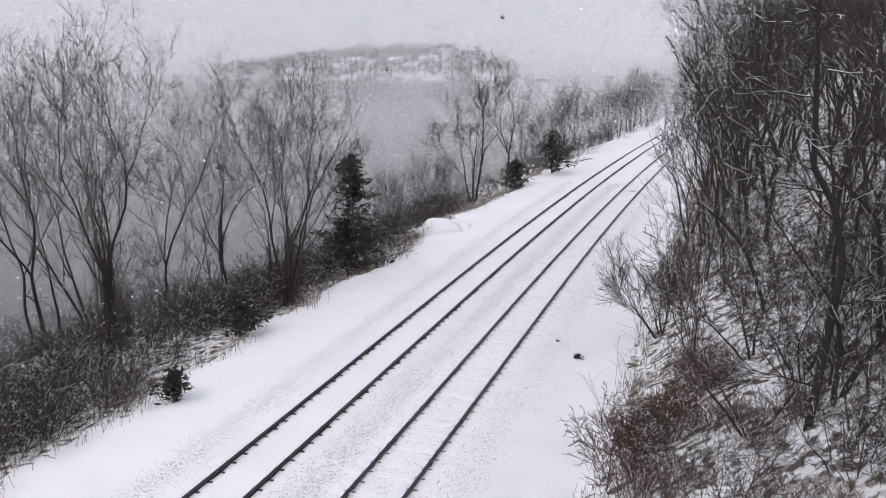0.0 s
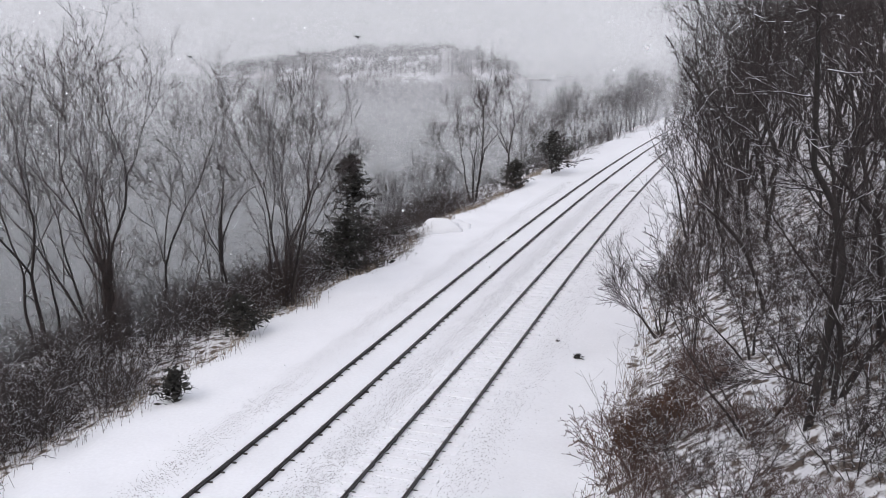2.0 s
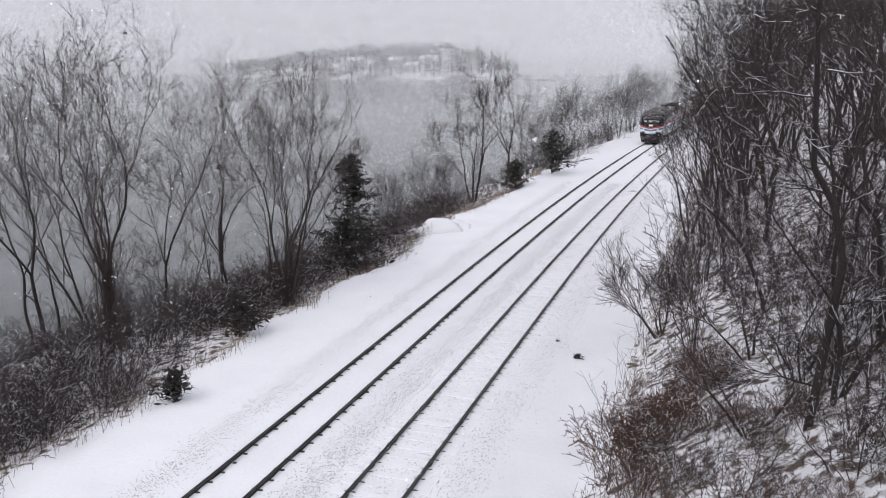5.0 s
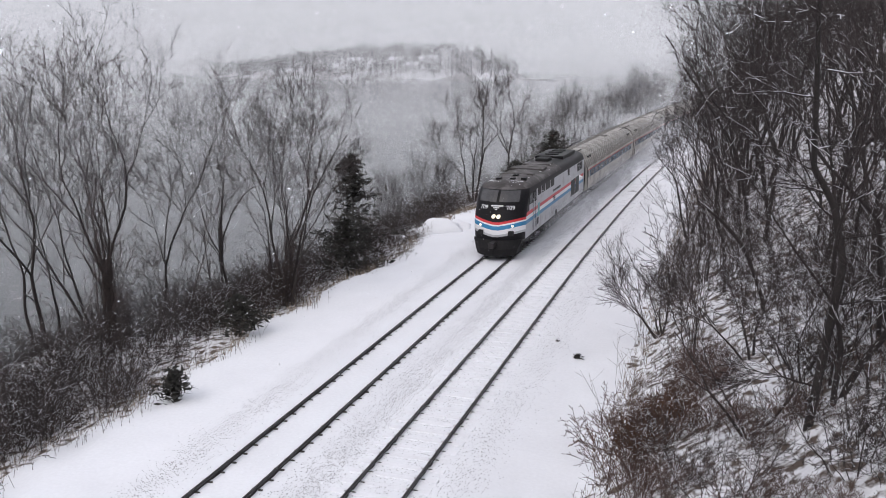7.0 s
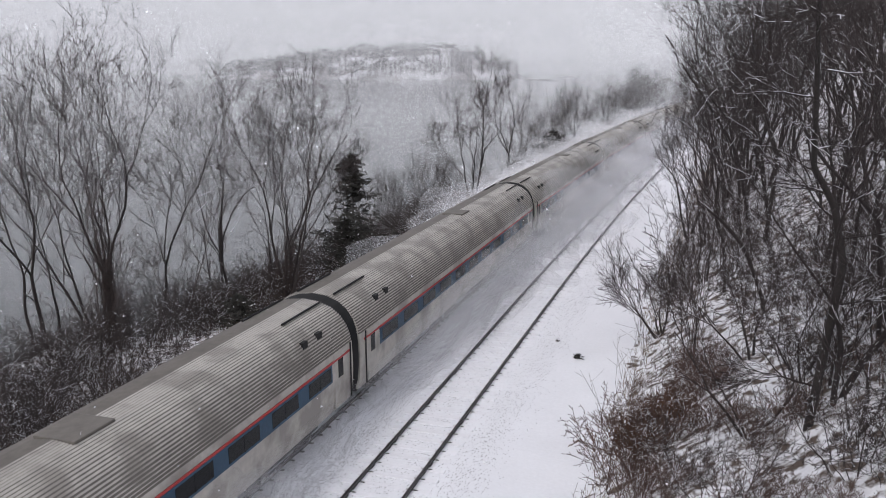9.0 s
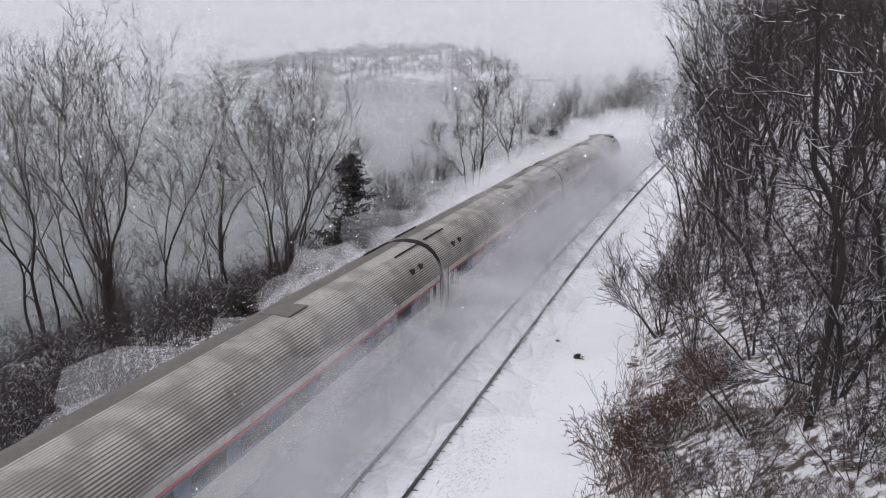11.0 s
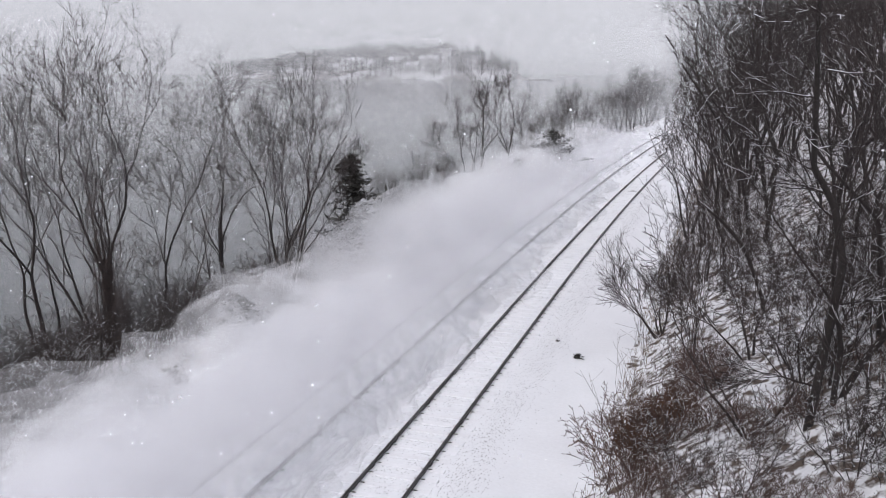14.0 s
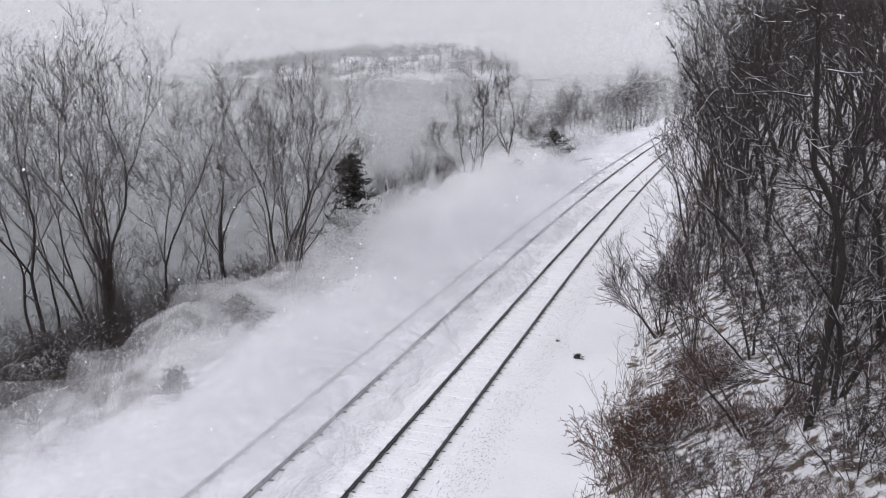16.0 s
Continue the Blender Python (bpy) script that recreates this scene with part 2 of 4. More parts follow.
# ---- the two tracks ----
def build_track(offset, label, sunk):
    t = thing("railway_track", label, "railway track", pose(offset, 0, 0), group="parallel tracks")
    profile = [(-0.07, -0.172), (0.07, -0.172), (0.07, -0.158), (0.012, -0.135), (0.012, -0.045), (0.036, -0.035), (0.037, -0.006), (0.03, 0), (-0.03, 0), (-0.037, -0.006), (-0.036, -0.035), (-0.012, -0.045), (-0.012, -0.135), (-0.07, -0.158)]
    ys = np.concatenate([[-400, -100, 0], np.arange(10, 300, 2.5)])
    for side in (-0.754, 0.754):
        co3 = [(side + px + bend(y), y, pz) for y in ys for px, pz in profile]
        k = len(profile)
        faces = [(a * k + b, (a + 1) * k + b, (a + 1) * k + (b + 1) % k, a * k + (b + 1) % k) for a in range(len(ys) - 1) for b in range(k)]
        raw("rail", co3, faces, STEEL, t)
    tie_bm = boxes((-1.28, 1.28, -0.13, 0.13, -0.30, -0.122), bevel=0.03)
    clip_bm = bmesh.new()
    box(clip_bm, -0.12, 0.12, -0.03, 0.03, -0.15, -0.112, 0.008)
    box(clip_bm, -0.16, 0.16, -0.018, 0.018, -0.14, -0.098, 0.008)
    first = part("tie", tie_bm, TIE, t)
    first_clip = part("rail_clip", clip_bm, CLIP, first)
    rng = random.Random(int(offset * 10) + 3)
    for i in range(148):
        y = 12.2 + 0.61 * i
        o = first if i == 0 else new("tie", first.data)
        o.parent = t
        o.matrix_basis = pose(bend(y), y, rng.uniform(-0.012, 0.008) - sunk, 0, 0, turn(y) + rng.uniform(-0.6, 0.6))
        for s in (-0.754, 0.754):
            c = first_clip if i == 0 and s < 0 else new("rail_clip", first_clip.data)
            c.parent = o
            c.matrix_basis = pose(s, 0, sunk)


build_track(0.0, "snow-covered railway track that the train runs on", 0.035)
build_track(3.915, "snow-covered empty railway track with faint sleepers", -0.008)


def build_ballast():
    rng = np.random.default_rng(5)
    n = 46000
    band = rng.choice(4, n, p=[0.25, 0.43, 0.12, 0.20])
    mu, sd = np.array([-2.2, 1.95, 3.9, 5.8])[band], np.array([0.42, 0.40, 0.55, 0.40])[band]
    u = mu + sd * rng.standard_normal(n)
    y = 14 + 66 * rng.random(n) ** 1.3
    keep = (np.abs(np.abs(u) - 0.754) > 0.1) & (np.abs(np.abs(u - 3.9) - 0.754) > 0.1)
    u, y = u[keep], y[keep]
    x = u + bend_np(y)
    z = ground_z(x, y)
    r = rng.uniform(0.007, 0.021, len(x))
    base = np.array([(1, 0, 0), (0, 1, 0), (-1, 0, 0), (0, -1, 0), (0.1, 0.1, 0.8)])
    jit = rng.uniform(0.6, 1.3, (len(x), 5, 3))
    a = rng.uniform(0, 6.28, len(x))
    v = base[None] * jit * r[:, None, None]
    vx = v[..., 0] * np.cos(a)[:, None] - v[..., 1] * np.sin(a)[:, None]
    vy = v[..., 0] * np.sin(a)[:, None] + v[..., 1] * np.cos(a)[:, None]
    co3 = np.stack([vx + x[:, None], vy + y[:, None], v[..., 2] + z[:, None] + 0.002], -1).reshape(-1, 3)
    f = np.array([(0, 1, 4), (1, 2, 4), (2, 3, 4), (3, 0, 4)])
    faces = (np.arange(len(x))[:, None, None] * 5 + f[None]).reshape(-1, 3)
    ob = raw("ballast", co3, faces, STONE)
    tagged(ob, "grey ballast stones showing through thin snow", "ballast", kind="stuff")


build_ballast()


# ---- bare trees ----
def grow(rng, segs, p, d, length, r, level, deepest, spread, up, kids, wiggle=0.10, start=0.25):
    """Add one limb to segs as (level, a, b, r_a, r_b), and its side limbs."""
    steps = 7 if level == 0 else 6 if level == 1 else 4 if level == 2 else 3
    step = length / steps
    rad = r
    for s in range(steps):
        d = (d + Vector((rng.gauss(0, wiggle), rng.gauss(0, wiggle), rng.gauss(0, wiggle) + up * (0.5 if level else 0.2)))).normalized()
        q = p + d * step
        nr = max(r * (1 - 0.85 * (s + 1) / steps), 0.0075)
        segs.append((level, p, q, rad, nr))
        if level < deepest and (s + 0.5) / steps > start:
            n = kids[level] / (steps * (1 - start))
            n = int(n) + (rng.random() < n % 1)
            for _ in range(n):
                k = rng.random()
                side = Vector((rng.gauss(0, 1), rng.gauss(0, 1), rng.gauss(0.15, 0.6)))
                side = (side - d * side.dot(d)).normalized()
                ang = radians(rng.gauss(spread, 9))
                nd = d * math.cos(ang) + side * math.sin(ang)
                rest = 1 - 0.6 * (s + k) / steps
                grow(rng, segs, p.lerp(q, k), nd, length * rng.uniform(0.40, 0.74) * rest, max(rad * rng.uniform(0.32, 0.50), 0.0085), level + 1, deepest, spread, up, kids, max(wiggle * 1.25, 0.13), 0.12)
        p, rad = q, nr
    return p


def tubes(rows, sides, thick=0.0):
    """Tubes along the rows (a, b, r_a, r_b) as arrays of vertices and quads."""
    a = np.array([s[0] for s in rows], float)
    b = np.array([s[1] for s in rows], float)
    ra, rb = np.array([s[2] for s in rows]) + thick, np.array([s[3] for s in rows]) + thick
    d = b - a
    d /= np.maximum(np.linalg.norm(d, axis=1, keepdims=True), 1e-9)
    ref = np.where(np.abs(d[:, 2:3]) < 0.9, [[0, 0, 1.0]], [[1.0, 0, 0]])
    e = np.cross(d, ref)
    e /= np.linalg.norm(e, axis=1, keepdims=True)
    g = np.cross(d, e)
    t = np.arange(sides) * 2 * np.pi / sides
    ring = e[:, None] * np.cos(t)[None, :, None] + g[:, None] * np.sin(t)[None, :, None]
    co3 = np.concatenate([a[:, None] + ring * ra[:, None, None], b[:, None] + ring * rb[:, None, None]], 1).reshape(-1, 3)
    k = np.arange(sides)
    f = np.stack([k, (k + 1) % sides, sides + (k + 1) % sides, sides + k], -1)
    faces = (np.arange(len(a))[:, None, None] * 2 * sides + f[None]).reshape(-1, 4)
    return co3, faces


def snow_strips(segs, rng, share, least=0.006, most=0.032):
    rows, last = [], None
    for lv, a, b, ra, rb in segs:
        d = b - a
        kept, last = last is not None and last == a, None
        flat = math.hypot(d.x, d.y) / max(d.length, 1e-6)
        if least < ra < most and flat > 0.62 and rng.random() < (0.88 if kept else share * 0.75 * flat):
            last = b
            lift = Vector((0, 0, 0.8))
            rows.append((a + lift * ra, b + lift * rb, ra * 0.4 + 0.0035, rb * 0.4 + 0.0035))
    return rows


def shoot(rng, segs, p, d, length, r, up, level, forks):
    """A thin sinuous side branch with finer ones on it."""
    steps = 4 if forks else 3
    rad = r
    for k in range(steps):
        d = (d + Vector((rng.gauss(0, 0.15), rng.gauss(0, 0.15), rng.gauss(0, 0.13) + up))).normalized()
        q = p + d * length / steps
        nr = max(r * (1 - 0.75 * (k + 1) / steps), 0.0055)
        segs.append((level, p, q, rad, nr))
        if forks:
            if rng.random() < 0.8:
                side = Vector((rng.gauss(0, 1), rng.gauss(0, 1), rng.gauss(0.2, 0.7)))
                side = (side - d * side.dot(d)).normalized()
                a = radians(rng.uniform(28, 60))
                shoot(rng, segs, p.lerp(q, rng.random()), d * math.cos(a) + side * math.sin(a), length * rng.uniform(0.25, 0.5), max(rad * 0.6, 0.005), up, level + 1, forks - 1)
        p, rad = q, nr


def fork(rng, segs, p, d, length, r, level, deepest, angle, up, shoots, wiggle, bare=0.5):
    """A limb that winds upward, sends out side branches, and splits at its end."""
    steps = max(3, min(8, int(length / 0.42)))
    rad = r
    for k in range(steps):
        d = (d + Vector((rng.gauss(0, wiggle), rng.gauss(0, wiggle), rng.gauss(0, wiggle * 0.6) + up))).normalized()
        q = p + d * length / steps
        nr = r * (1 - 0.26 * (k + 1) / steps)
        segs.append((level, p, q, rad, nr))
        if level or k > steps * bare:
            n = shoots * (0.7 if level == 0 else 1)
            for _ in range(int(n) + (rng.random() < n % 1)):
                side = Vector((rng.gauss(0, 1), rng.gauss(0, 1), rng.gauss(0, 0.5)))
                side = (side - d * side.dot(d)).normalized()
                a = radians(rng.gauss(angle * 1.45, 9))
                shoot(rng, segs, p.lerp(q, rng.random()), d * math.cos(a) + side * math.sin(a), rng.uniform(0.6, 1.5) * (0.55 + 0.35 * length), max(rad * 0.36, 0.007), up, level + 1, 1)
        p, rad = q, nr
    if level < deepest:
        turn0 = rng.random() * 6.283
        n = 3 if rng.random() < 0.25 else 2
        e = d.orthogonal().normalized()
        g = d.cross(e)
        for k in range(n):
            w = turn0 + 6.283 * k / n + rng.gauss(0, 0.3)
            a = radians(angle) * (rng.uniform(0.4, 0.8) if k == 0 else rng.uniform(0.9, 1.5))
            nd = d * math.cos(a) + (e * math.cos(w) + g * math.sin(w)) * math.sin(a)
            fork(rng, segs, p, nd, length * (rng.uniform(0.78, 0.95) if k == 0 else rng.uniform(0.58, 0.85)), max(rad * (0.82 if k == 0 else rng.uniform(0.5, 0.72)), 0.008), level + 1, deepest, angle, up, shoots, wiggle * 1.15)


def make_tree(name, label, place, seed, height, stems=1, r=0.12, lean=(0, 0), fan=0.14, angle=20, up=0.05, shoots=1.0, deepest=5, snow=0.2, bark=None, twig=None, group="", category="bare tree", thick=0.0, wiggle=0.06, first=0.30, path=None, reach=0.30):
    rng = random.Random(seed)
    x, y = place
    z = float(ground_z(x, y)) - 0.1
    t = thing(name, label, category, pose(x, y, z), group)
    segs = []
    if path:
        # a crooked trunk through given points, with limbs from its upper part
        pts = [Vector(q) for q in path]
        n = len(pts) - 1
        for k in range(n):
            ra, rb = r * (1 - 0.6 * k / n), r * (1 - 0.6 * (k + 1) / n)
            for i in range(3):
                segs.append((0, pts[k].lerp(pts[k + 1], i / 3), pts[k].lerp(pts[k + 1], (i + 1) / 3), ra + (rb - ra) * i / 3, ra + (rb - ra) * (i + 1) / 3))
            for _ in range(3 if k > 1 else 1):
                w = rng.random() * 6.283
                d = Vector((math.cos(w), 0.6 * math.sin(w), rng.uniform(0.0, 0.7))).normalized()
                fork(rng, segs, pts[k].lerp(pts[k + 1], rng.random()), d, rng.uniform(0.55, 1.0), ra * 0.3, 2, deepest, angle, up, shoots, 0.12)
        fork(rng, segs, pts[-1], (pts[-1] - pts[-2]).normalized(), height * 0.1, r * 0.4, 2, deepest, angle, up, shoots, 0.1)
    else:
        for s in range(stems):
            a = 6.283 * (s + rng.random() * 0.5) / stems
            f = fan * (0.5 + rng.random()) if stems > 1 else 0
            d = Vector((lean[0] + f * math.cos(a), lean[1] + f * math.sin(a), 1)).normalized()
            off = Vector((math.cos(a), math.sin(a), 0)) * (0.18 if stems > 1 else 0)
            h = height * (1 if s == 0 else rng.uniform(0.72, 1.0))
            fork(rng, segs, off, d, h * first, r * (1 if s == 0 else rng.uniform(0.6, 0.95)), 0, deepest, angle, up, shoots, wiggle)
        top = max(q[2].z for q in segs)
        k = height / top
        segs = [(lv, a * k, b * k, ra, rb) for lv, a, b, ra, rb in segs]
    # limbs that would sprawl past the crown's width are left off
    wide = reach * height
    segs = [q for q in segs if math.hypot(q[2].x - 0.6 * lean[0] * q[2].z, q[2].y - 0.6 * lean[1] * q[2].z) < wide * rng.uniform(0.72, 1.12)]
    low = [s[1:] for s in segs if s[3] > 0.035]
    high = [s[1:] for s in segs if s[3] <= 0.035]
    raw("trunk", *tubes(low, 6, thick), bark or BARK, t, smooth=True)
    raw("crown", *tubes(high, 3, thick), twig or TWIG, t)
    strips = snow_strips(segs, rng, snow)
    if strips:
        tagged(raw("snow_cover", *tubes(strips, 3), LIMB_SNOW, t, "snow lying along the limbs"), kind="stuff")
    return t


# ---- the train ----
def wheelset_truck(parent, y, name="truck", wheels=2, gap=2.6):
    bm = bmesh.new()
    for s in (-1, 1):
        box(bm, s * 0.92, s * 1.12, y - gap / 2 - 0.7, y + gap / 2 + 0.7, 0.42, 0.68, 0.04)
        for k in (-0.5, 0.5):
            box(bm, s * 0.9, s * 1.16, y + k * gap - 0.2, y + k * gap + 0.2, 0.3, 0.75, 0.04)
        rod(bm, (s * 1.0, y, 0.6), (s * 1.0, y, 0.95), 0.14, 10)
    box(bm, -1.0, 1.0, y - 0.25, y + 0.25, 0.5, 0.9, 0.04)
    t = part(name, bm, UNDER, parent)
    for k in range(wheels):
        wy = y - gap / 2 + gap * k / (wheels - 1)
        for s in (-1, 1):
            w = bmesh.new()
            rod(w, (s * 0.69, wy, 0.46), (s * 0.82, wy, 0.46), 0.46, 20)
            rod(w, (s * 0.82, wy, 0.46), (s * 0.9, wy, 0.46), 0.14, 10)
            part("wheel", w, STEEL, t)
    return t


def digits(parent, text, m, size, mat, name, label):
    cu = bpy.data.curves.new(name, "FONT")
    cu.body, cu.size, cu.extrude = text, size, 0.004
    cu.align_x = cu.align_y = "CENTER"
    tmp = bpy.data.objects.new(name, cu)
    scene.collection.objects.link(tmp)
    me = bpy.data.meshes.new_from_object(tmp.evaluated_get(bpy.context.evaluated_depsgraph_get()))
    bpy.data.objects.remove(tmp)
    me.materials.append(mat)
    ob = new(name, me)
    ob.parent, ob.matrix_basis = parent, m
    return tagged(ob, label)


def build_locomotive():
    t = thing("locomotive", "silver and black diesel locomotive with red, white and blue stripes", "locomotive")
    L = 20.4
    levels = [(0.98, 1.47, 0.42), (1.42, 1.49, 0.36), (1.55, 1.5, 0.36), (1.80, 1.5, 0.38), (2.02, 1.5, 0.42), (2.10, 1.5, 0.45), (2.24, 1.5, 0.50), (2.45, 1.5, 0.58), (2.8, 1.5, 0.74), (3.1, 1.5, 0.92), (3.45, 1.49, 1.22), (3.72, 1.44, 1.5), (3.92, 1.26, 1.78), (4.06, 0.9, 2.1), (4.12, 0.45, 2.4)]
    along = [1.5, 2.0, 2.5, 3.0, 3.5, 4.0, 4.3, 8, 12, 16, L - 0.12, L]
    across = [-0.90, -0.8, -0.6, -0.35, -0.12, 0.12, 0.35, 0.6, 0.8, 0.90]
    co3 = []

    def dip(z):
        """How far the nose stripes sag in the middle, as a chevron."""
        return 0.0 if z < 1.2 or z > 3.0 else 0.26 if z < 2.5 else 0.15

    for z, w, f in levels:
        row = []
        for a in reversed(along):
            row.append((-w * (0.985 if a == L else 1), max(a, f + 1.25 + 0.02 * a), z))
        for q in across:
            row.append((w * q * 0.97, f + 0.25 + 0.75 * abs(q) ** 2.4, z - dip(z) * (1 - abs(q) / 0.9)))
        for a in along:
            row.append((w * (0.985 if a == L else 1), max(a, f + 1.25 + 0.02 * a), z))
        co3 += row
        n = len(row)
    faces, index = [], []
    for a in range(len(levels) - 1):
        for b in range(n):
            c = (b + 1) % n
            ids = (a * n + b, a * n + c, (a + 1) * n + c, (a + 1) * n + b)
            faces.append(ids)
            m = sum((Vector(co3[i]) for i in ids), Vector()) / 4
            z, s = m.z, m.y
            front = abs(m.x) < 1.42 and s < 3
            row = (levels[a][0] + levels[a + 1][0]) / 2
            if row > 3.70:
                k = 1 if (row < 3.8 and s < 4) or s > 12.5 else 2
            elif row > 3.46:
                k = 1
            elif row > 2.45:
                k = 1 if front or s < 1.6 + (row - 2.3) * 3.4 or (row > 2.9 and s < 4.4) else 0
            elif row > 2.24:
                k = 1 if front else 3
            elif row > 2.10:
                k = 3 if front else 4
            elif row > 2.02:
                k = 4
            elif row > 1.80:
                k = 5
            elif row > 1.55:
                k = 4 if front else 0
            elif row > 1.42:
                k = 0
            else:
                k = 1 if front else 0
            index.append(k)
    co3 = [(x, y - L / 2, z) for x, y, z in co3]
    raw("body", co3, faces, [L_SILVER, L_BLACK, L_ROOF, L_RED, L_WHITE, L_BLUE], t, index=index)
    bm = bmesh.new()
    top = [bm.verts.new(co3[(len(levels) - 1) * n + b]) for b in range(n)]
    bm.faces.new(top)
    part("roof_panel", bm, L_ROOF, t, "sooty flat roof centre")
    y0 = -L / 2
    # pilot with plough, steps and coupler
    bm = bmesh.new()
    vs = []
    for z, f, w in ((0.15, 0.30, 1.12), (0.55, 0.25, 1.22), (1.02, 0.55, 1.40)):
        vs.append([bm.verts.new((w * q, y0 + f + 0.7 * abs(q) ** 2, z)) for q in (-1, -0.75, -0.4, 0, 0.4, 0.75, 1)] + [bm.verts.new((w, y0 + 1.9, z)), bm.verts.new((-w, y0 + 1.9, z))])
    for a in range(2):
        for b in range(9):
            bm.faces.new((vs[a][b], vs[a][(b + 1) % 9], vs[a + 1][(b + 1) % 9], vs[a + 1][b]))
    bm.faces.new(vs[2])
    bm.faces.new(list(reversed(vs[0])))
    part("pilot", bm, PLOUGH, t, "black snow-dusted front plough")
    bm = boxes((-0.16, 0.16, y0 - 0.28, y0 + 0.5, 0.72, 1.0), bevel=0.04)
    part("coupler", bm, STEEL, t)
    for s in (-1, 1):
        bm = boxes((s * 0.72, s * 1.0, y0 + 0.66, y0 + 1.08, 1.28, 1.55), bevel=0.02)
        part("step_recess", bm, RUBBER, t)
        bm = bmesh.new()
        rod(bm, (s * 0.92, y0 + 1.1, 1.83), (s * 0.92, y0 + 0.84, 1.82), 0.07, 16)
        part("ditch_light", bm, AMBER, t, "lit ditch light")
        bm = bmesh.new()
        rod(bm, (s * 0.14, y0 + 1.0, 2.34), (s * 0.14, y0 + 0.70, 2.32), 0.10, 18)
        part("headlight", bm, LAMP, t, "lit round headlight")
        # windscreen panes, lying on the raked face
        bm = bmesh.new()
        zs, fs, ws = [v[0] for v in levels], [v[2] for v in levels], [v[1] for v in levels]
        grid = []
        for z in (3.08, 3.25, 3.45, 3.66):
            f, w = np.interp(z, zs, fs), np.interp(z, zs, ws)
            grid.append([bm.verts.new((s * w * q * 0.97, y0 + f + 0.25 + 0.75 * q ** 2.4 - 0.035, z + 0.02)) for q in (0.05, 0.2, 0.35, 0.5, 0.65, 0.78)])
        for i in range(3):
            for j in range(5):
                bm.faces.new((grid[i][j], grid[i][j + 1], grid[i + 1][j + 1], grid[i + 1][j]))
        bmesh.ops.recalc_face_normals(bm, faces=bm.faces)
        bmesh.ops.solidify(bm, geom=bm.faces[:], thickness=0.02)
        part("windscreen", bm, SCREEN, t)
        m = pose(s * 0.76, y0 + 1.10, 2.80, 62, 0, s * 24)
        digits(t, "709", m, 0.34, L_WHITE, "number", "white painted number")
        # cab door, side window, rails, louvres
        bm = boxes((s * 1.495, s * 1.515, y0 + 2.55, y0 + 3.2, 2.86, 3.4), bevel=0.006)
        part("cab_window", bm, GLASS, t)
        bm = boxes((s * 1.495, s * 1.51, y0 + 3.42, y0 + 3.46, 1.3, 3.4), (s * 1.495, s * 1.51, y0 + 4.04, y0 + 4.08, 1.3, 3.4), (s * 1.495, s * 1.51, y0 + 3.42, y0 + 4.08, 3.38, 3.42))
        part("door_frame", bm, RUBBER, t)
        bm = boxes((s * 1.495, s * 1.514, y0 + 3.52, y0 + 3.98, 2.86, 3.32), bevel=0.006)
        part("door_window", bm, GLASS, t)
        for dy in (3.36, 4.14):
            bm = bmesh.new()
            rod(bm, (s * 1.57, y0 + dy, 1.2), (s * 1.57, y0 + dy, 3.0), 0.022)
            rod(bm, (s * 1.49, y0 + dy, 3.0), (s * 1.58, y0 + dy, 3.0), 0.02)
            rod(bm, (s * 1.49, y0 + dy, 1.22), (s * 1.58, y0 + dy, 1.22), 0.02)
            part("grab_rail", bm, L_SILVER, t)
        for a, b, z0, z1 in ((4.7, 5.55, 3.02, 3.46), (5.75, 6.6, 3.02, 3.46), (6.8, 8.1, 3.02, 3.46), (8.3, 9.3, 3.0, 3.46), (13.9, 14.5, 3.0, 3.46), (17.6, 18.5, 2.85, 3.4), (18.7, 19.6, 2.85, 3.4), (15.2, 16.7, 1.35, 2.5), (16.9, 18.3, 1.35, 2.5), (4.3, 4.9, 1.3, 1.7)):
            bm = boxes((s * 1.49, s * 1.506, y0 + a, y0 + b, z0, z1))
            for k in range(5):
                zz = z0 + (z1 - z0) * (k + 0.5) / 5
                box(bm, s * 1.505, s * 1.52, y0 + a + 0.03, y0 + b - 0.03, zz - 0.025, zz + 0.01)
            part("louvre", bm, L_BLACK, t, "black slatted air intake")
        bm = boxes((s * 1.49, s * 1.56, y0 + 9.9, y0 + 10.15, 0.95, 1.3), bevel=0.02)
        part("filler_cap", bm, RUBBER, t)
        bm = boxes((s * 1.498, s * 1.508, y0 + 4.7, y0 + 5.15, 1.75, 2.55), bevel=0.003)
        part("emblem", bm, BRASS, t, "small teal painted emblem")
        bm = boxes(*[(s * 1.498, s * 1.507, y0 + 9.0 + 0.28 * k, y0 + 9.2 + 0.28 * k, 2.6, 2.74) for k in range(9)])
        part("lettering", bm, L_BLACK, t, "small dark lettering")
        digits(t, "709", pose(s * 1.508, y0 + 9.4, 2.12, 90, 0, s * 90), 0.5, L_BLACK, "number", "dark painted number")
        bm = bmesh.new()
        rod(bm, (s * 1.55, y0 + L - 0.35, 1.2), (s * 1.55, y0 + L - 0.35, 3.0), 0.025)
        part("grab_rail", bm, L_SILVER, t)
    bm = boxes((-0.34, 0.34, y0 + 0.985, y0 + 1.1, 2.86, 2.93), (-0.22, 0.12, y0 + 0.955, y0 + 1.05, 2.77, 2.82), (-0.1, 0.0, y0 + 0.92, y0 + 1.02, 2.68, 2.73))
    part("nose_mark", bm, L_WHITE, t, "pale mark on the nose")
